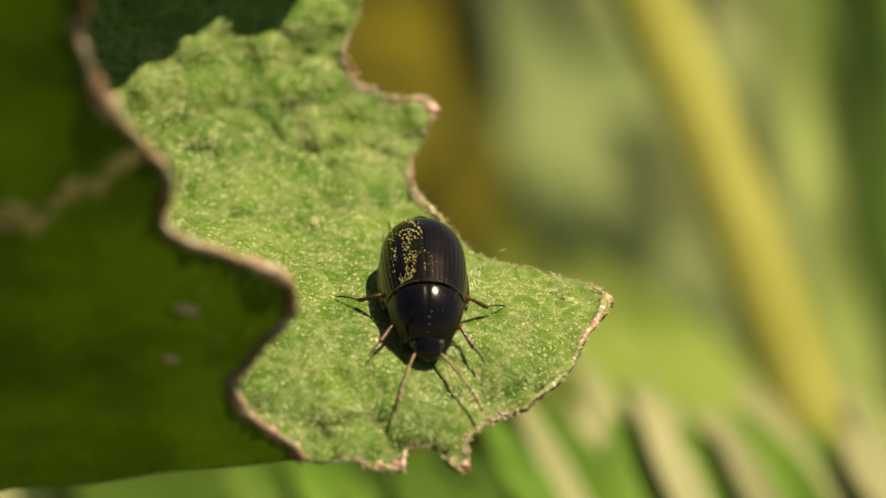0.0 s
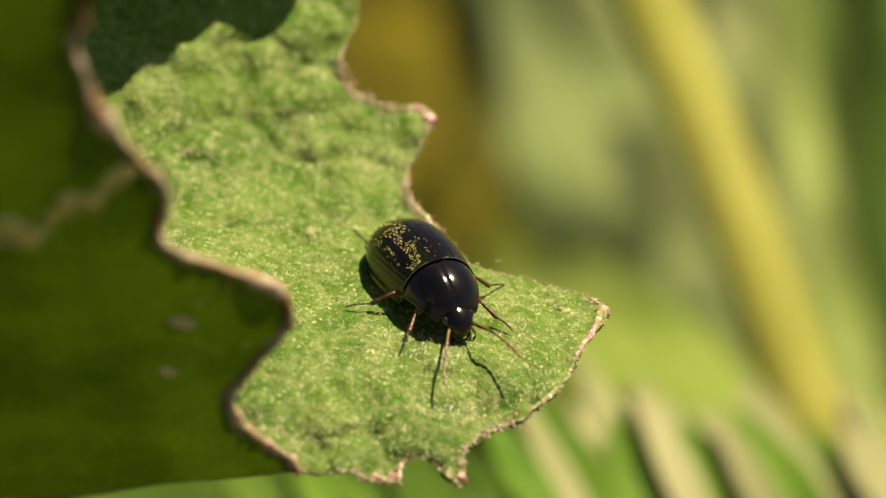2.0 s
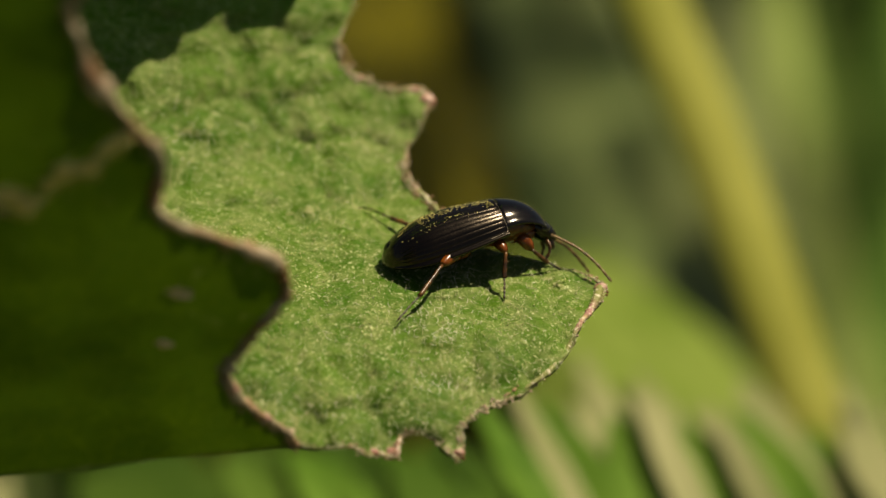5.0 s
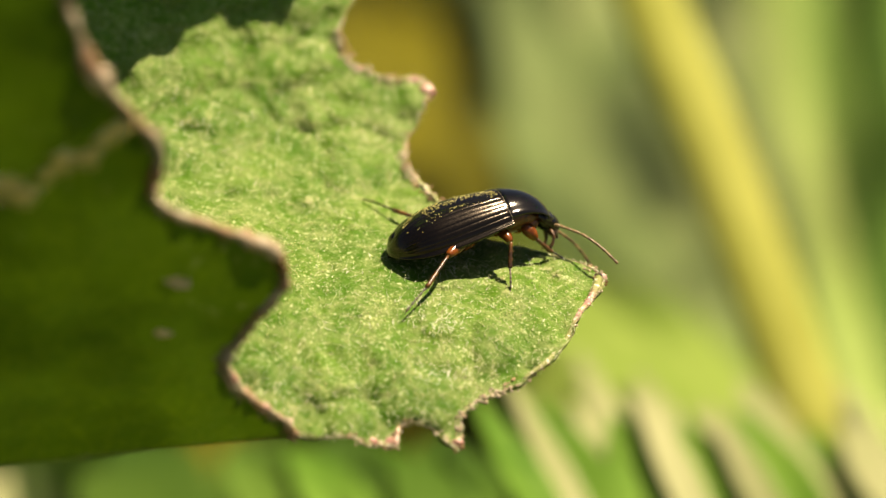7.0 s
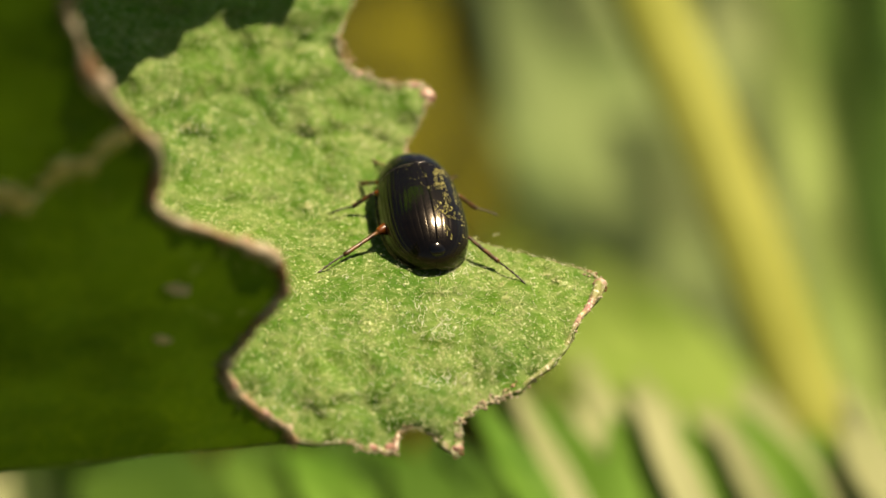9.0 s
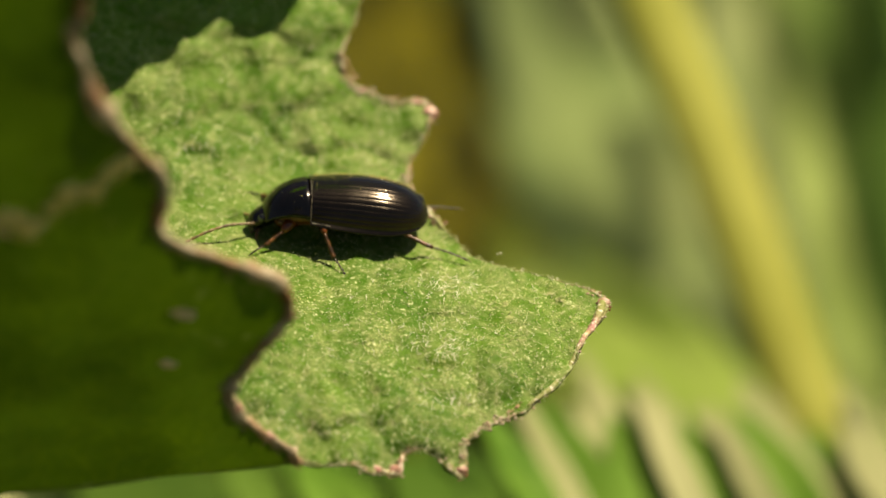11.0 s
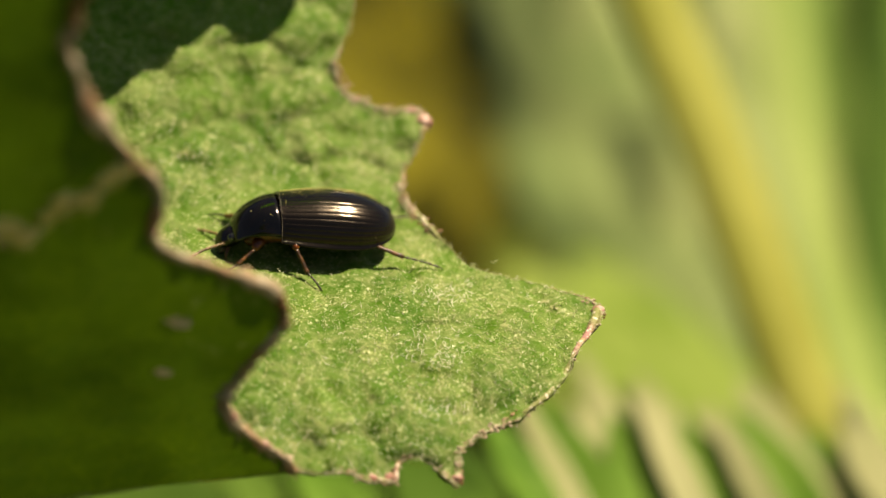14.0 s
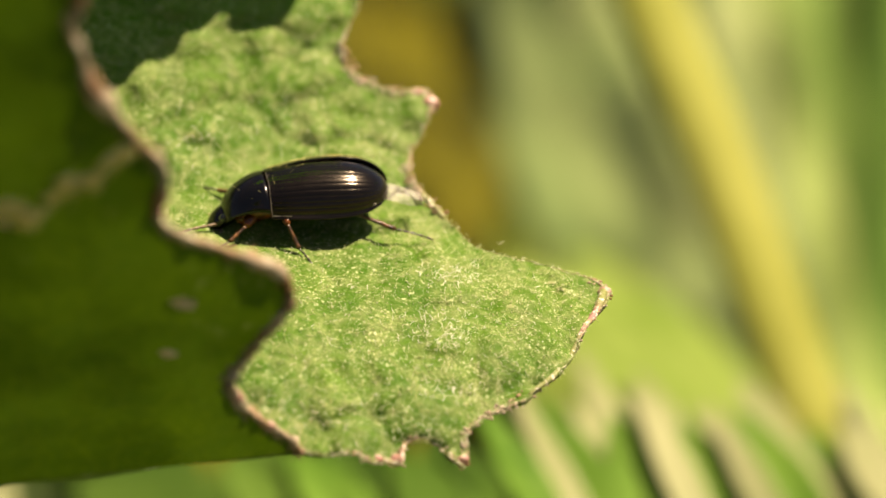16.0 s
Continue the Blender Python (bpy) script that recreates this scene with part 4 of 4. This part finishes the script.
for name, mat_, count, lo, hi in (("meadow_grass", GRASS, 420, -560, -330), ("meadow_grass", GRASS_DARK, 260, -560, -330), ("meadow_grass", SAGE, 260, -560, -330)):
    pieces = []
    for _ in range(count):
        z = rnd.uniform(lo, hi)
        u, v = rnd.uniform(-900, 2500), rnd.uniform(1300, 1900)
        lean = rnd.gauss(0, 260)
        h = rnd.uniform(700, 2000)
        p0, p1 = at(u, v, z), at(u + lean, v - h, z + rnd.uniform(-10, 10))
        pieces.append(strip([*down_to_ground(p0)[::-2], p0, p0.lerp(p1, 0.55) + Vector((rnd.gauss(0, 2), 0, 0)), p1], rnd.uniform(5, 10), 0.25, None, 2))
    ob = new(name, mesh_of(name, *joined(*pieces), mat_))
    ob.matrix_basis = STAGE
    tagged(ob, "blurred green meadow grass in the distance", "grass", kind="stuff")

# ---- what moves ----
# The leaf's sway: seconds, shift right and up, tip, swing and roll in degrees.
def glide(rows, t):
    """Smooth values between rows."""
    n = len(rows)
    i = max(j for j in range(n) if rows[j][0] <= t + 1e-6)
    if i == n - 1:
        return rows[-1][1:]
    def slope(j, c):
        if j in (0, n - 1):
            return 0.0
        a, b = (rows[j][c] - rows[j - 1][c]) / (rows[j][0] - rows[j - 1][0]), (rows[j + 1][c] - rows[j][c]) / (rows[j + 1][0] - rows[j][0])
        return 0.0 if a * b <= 0 else 2 * a * b / (a + b)
    h = rows[i + 1][0] - rows[i][0]
    s = (t - rows[i][0]) / h
    out = []
    for c in range(1, len(rows[0])):
        p, q, m, k = rows[i][c], rows[i + 1][c], slope(i, c) * h, slope(i + 1, c) * h
        out.append((2 * s ** 3 - 3 * s * s + 1) * p + (s ** 3 - 2 * s * s + s) * m + (3 * s * s - 2 * s ** 3) * q + (s ** 3 - s * s) * k)
    return out


def leaf_pose(x, y, tip, swing, roll):
    return STAGE @ pose(x * MM, y * MM, 0, tip, swing, roll)


def stance(nose, lean):
    return Matrix.Rotation(radians(-nose), 4, "Y") @ Matrix.Rotation(radians(lean), 4, "X")


def beetle_pose(u, v, heading, nose, lean, lift):
    """Standing on the leaf at (u, v), heading across the sight, nose up and leaning, in degrees."""
    g = blade_slope((441 - v) * STEP)
    n = Vector((0.2, g, 1)).normalized()
    a = radians(heading)
    f = Vector((math.cos(a), math.sin(a), -0.2 * math.cos(a) - g * math.sin(a))).normalized()
    side = n.cross(f)
    m = Matrix((f, side, n)).transposed().to_4x4()
    return Matrix.Translation((on_blade(u, v, False) + n * (1.0 + lift)) * MM) @ m @ stance(nose, lean) @ Matrix.Translation((0, 0, -1.0 * MM))


def motions():
    sway = [
        (0.0, -0.000, 0.000, -0.00, -0.00, 0.00),
        (0.5, 0.000, -0.010, 0.09, -0.02, 0.03),
        (1.0, -0.098, -0.157, -0.03, -0.08, 0.00),
        (1.5, -0.303, 0.284, -0.07, -0.09, 0.08),
        (2.0, -0.162, -0.463, 0.28, 0.07, -0.07),
        (2.5, -0.085, -0.700, 0.18, 0.02, 0.00),
        (3.0, 0.039, -0.820, 0.40, -0.05, 0.09),
        (3.5, -0.075, -0.043, 0.21, 0.07, 0.09),
        (3.7, -0.110, 0.287, 0.15, 0.05, 0.05),
        (5.8, -0.289, 0.640, -0.80, -0.20, 0.02),
        (6.0, -0.328, 1.361, -0.86, -0.21, 0.02),
        (6.5, -0.292, 1.027, -0.66, -0.17, 0.06),
        (7.0, -0.248, 0.919, -0.43, -0.25, 0.05),
        (7.5, -0.278, 0.515, -0.26, -0.12, 0.04),
        (8.0, -0.427, 0.961, -0.43, -0.18, -0.08),
        (8.5, -0.331, 0.850, -0.34, -0.25, -0.00),
        (8.7, -0.273, 0.772, -0.34, -0.26, 0.00),
        (10.8, -0.210, 0.118, 0.12, -0.08, 0.00),
        (11.0, -0.100, -0.154, 0.16, -0.07, 0.00),
        (11.5, -0.268, 0.154, 0.02, 0.01, 0.01),
        (12.0, -0.122, -0.710, 0.26, -0.00, -0.01),
        (12.5, -0.353, 1.395, -0.49, -0.11, -0.11),
        (13.0, -0.065, 1.861, -0.55, -0.12, 0.00),
        (13.5, -0.375, 2.305, -0.70, -0.19, 0.23),
        (14.0, -0.339, -0.508, -0.00, 0.07, 0.18),
        (14.5, -0.410, 0.449, -0.06, -0.26, 0.26),
        (15.0, -0.077, 0.345, 0.24, 0.02, 0.05),
        (15.5, -0.055, 0.283, 0.20, -0.16, 0.16),
        (16.0, -0.057, 0.305, 0.18, -0.22, 0.24),
    ]
    path = [
        (0.0, 746, 544, -84.0, -5.5, 4.5, 0.10),
        (1.5, 742, 535, -80.1, -5.7, 3.9, 0.10),
        (1.8, 740, 532, -77.0, -5.5, 6.0, 0.10),
        (2.0, 758, 504, -52.0, 4.5, 9.0, 0.10),
        (2.1, 768, 494, -38.8, 11.9, 11.0, 0.10),
        (2.3, 794, 488, -29.3, 20.2, 6.4, 0.10),
        (2.5, 793, 492, -27.9, 21.2, 7.7, 0.10),
        (2.6, 798, 493, -20.5, 22.0, 2.0, 0.12),
        (2.8, 812, 490, -5.0, 19.5, -18.0, 0.20),
        (3.0, 816, 487, 1.0, 17.0, -31.0, 0.25),
        (3.5, 821, 482, 3.0, 16.0, -33.0, 0.25),
        (3.7, 824, 481, 3.6, 15.0, -33.0, 0.25),
        (5.8, 847, 480, 7.0, 11.6, -33.0, 0.25),
        (6.0, 848, 479, 7.1, 11.4, -33.0, 0.25),
        (6.5, 850, 481, 7.3, 11.2, -32.0, 0.25),
        (7.0, 848, 481, 7.2, 12.0, -33.0, 0.25),
        (7.5, 852, 484, 8.0, 11.6, -32.0, 0.25),
        (8.0, 857, 479, 8.0, 11.9, -32.0, 0.25),
        (8.3, 846, 473, 13.0, 12.0, -33.0, 0.25),
        (8.5, 832, 469, 30.3, 5.1, -30.0, 0.25),
        (8.7, 787, 436, 87.4, 9.2, -4.2, 0.10),
        (9.6, 690, 412, 135.0, 4.0, 10.0, 0.10),
        (10.8, 586, 394, 175.7, 2.7, 18.8, 0.10),
        (11.0, 591, 397, 176.8, -0.1, 20.1, 0.10),
        (11.5, 586, 407, 175.9, 3.3, 16.1, 0.10),
        (12.0, 589, 411, 175.8, 4.7, 16.5, 0.10),
        (12.5, 573, 404, 180.0, -0.4, 17.9, 0.10),
        (13.0, 554, 404, 181.6, -0.3, 17.5, 0.10),
        (13.5, 540, 412, 178.2, -1.8, 18.1, 0.10),
        (14.0, 544, 410, 180.2, 0.8, 16.6, 0.10),
        (14.5, 545, 408, 178.7, -3.6, 17.9, 0.10),
        (15.0, 553, 404, 179.3, -3.2, 18.2, 0.10),
        (15.5, 534, 412, 178.7, 1.0, 22.0, 0.10),
        (16.0, 516, 396, 180.7, -5.4, 20.8, 0.10),
    ]
    times = [round(0.1 * i, 1) for i in range(161)]
    walk(leaf, [(t, leaf_pose(*glide(sway, t))) for t in times])
    walk(beetle, [(t, leaf_pose(*glide(sway, t)) @ beetle_pose(*glide(path, t))) for t in times])
    # The added herb's lean sets how dim the plants behind are.
    shade_lean = [(0.0, 122), (1.0, 132), (2.0, 122), (2.5, 122), (3.0, 86), (3.5, 8), (3.7, 0), (5.8, 126), (6.5, 128), (7.0, 134), (7.5, 150), (8.0, 126), (8.5, 124), (8.7, 122),
               (10.8, 119), (11.0, 116), (11.5, 142), (12.0, 180), (12.5, 172), (13.0, 142), (13.5, 190), (14.0, 205), (15.0, 205), (15.5, 215), (16.0, 186)]
    walk(herb, [(t, pose(1.05, 0.56, 0, 0, -math.degrees(glide(shade_lean, t)[0] / 1860), 0)) for t in times])
    # Wing cases and hind wings: how far they are open.
    opening = [(0.0, 0.0), (13.2, 0.0), (13.3, 0.45), (13.4, 0.7), (13.5, 0.55), (13.6, 0.08), (13.7, 0.0), (15.0, 0.0), (15.1, 0.15), (15.2, 0.65), (15.3, 0.95), (15.4, 1.0),
               (15.6, 1.0), (15.7, 0.85), (15.8, 0.6), (15.9, 0.35), (16.0, 0.22)]
    near_spread = [(0.0, 0.0), (13.2, 0.0), (13.4, 0.3), (13.6, 0.0), (15.0, 0.0), (15.2, 0.3), (15.5, 1.0), (15.7, 0.6), (15.9, 0.3), (16.0, 0.2)]
    for ob, pivot, side, lift, yaw in ((case_left, pivot_left, 1, 7, 8), (case_right, pivot_right, -1, 18, 13)):
        walk(ob, [(t, pose(*(pivot * MM), side * -8 * g, lift * g, -yaw * side * g)) for t, g in opening])
    walk(wing_left, [(t, pose(joint_left.x * MM - 0.50 * MM * g, joint_left.y * MM + 0.12 * MM * g, joint_left.z * MM - 0.60 * MM * g, -24 * g, -2 * g, -15 * g)) for t, g in near_spread])
    rest = (0, 0, 0, 0, 0, 0)
    over = (-1.3, 0.15, 0.45, -20, 2, -2)
    behind = (-2.35, 1.15, -0.50, -28, -4, -2)
    for_times = [(0.0, rest), (13.2, rest), (13.4, over), (13.5, over), (13.6, rest), (15.0, rest), (15.2, over), (15.4, over), (15.8, behind), (16.0, behind)]
    walk(wing_right, [(t, Matrix.Translation((joint_right + Vector(w[:3])) * MM) @ pose(0, 0, 0, *w[3:])) for t, w in for_times])
    # Legs step while it turns.
    for i, (ob, hip, foot) in enumerate(LEGS):
        rows = []
        side = 1 if hip.y > 0 else -1
        reach, rise = math.hypot(foot.y, foot.z), math.atan2(foot.z, abs(foot.y))
        for t in times:
            going = max(math.exp(-((t - 2.3) / 0.45) ** 2), math.exp(-((t - 9.4) / 0.75) ** 2))
            step = 2 * math.pi * 2.6 * t + (0 if i in (0, 2, 4) else math.pi)
            _, _, _, nose, lean, lift = glide(path, t)
            trail = (0, 16, 35.5 + 10.5 * side)[i % 3] / (1 + math.exp(-6 * (t - 9.8))) - (0, 0, 13.5 + 10.5 * side)[i % 3] + (0, 14, 46.5 + 10.5 * side)[i % 3] / (1 + math.exp(6 * (t - 2.3)))
            # The foot stays on the leaf while the body tips and rises.
            hip_z = 1.0 + lift + (stance(nose, lean) @ (hip - Vector((0, 0, 1)))).z
            drop = rise - math.asin(max(-0.9, min(0.9, (0.04 + 0.35 * going * max(0, math.cos(step)) - hip_z) / reach)))
            level = stance(nose, lean).inverted() @ Matrix.Rotation(-drop * side, 4, "X") @ Matrix.Rotation(radians(12 * going * math.sin(step) + trail * side), 4, "Z")
            rows.append((t, Matrix.Translation(hip * MM) @ level))
        walk(ob, rows)
    # The head nods on the neck.
    def nod(t):
        down = 15 / (1 + math.exp(-5 * (t - 3.6))) - 17 / (1 + math.exp(-5 * (t - 9.2)))
        return Matrix.Translation(neck * MM) @ Matrix.Rotation(radians(down), 4, "Y") @ Matrix.Translation(-neck * MM)
    walk(head_part, [(t, nod(t)) for t in times])
    # Antennae feel about.
    for ob, root, side in ((ant_left, root_left, 1), (ant_right, root_right, -1)):
        rows = [(t, nod(t) @ pose(*(root * MM), 0, 6 * math.sin(1.9 * t + side) + feel_down, side * (8 + 9 * math.sin(1.3 * t + 2 * side) + (30 / (1 + math.exp(-5 * (t - 9.8))) if side < 0 else 0))))
                for t, feel_down in ((0.1 * i, 8 + 26 / (1 + math.exp(-5 * (0.1 * i - 2.8))) - 22 / (1 + math.exp(-5 * (0.1 * i - 8.6))) + 34 * math.exp(-((0.1 * i - 8.55) / 0.3) ** 2)) for i in range(0, 161, 4))]
        walk(ob, rows)


motions()
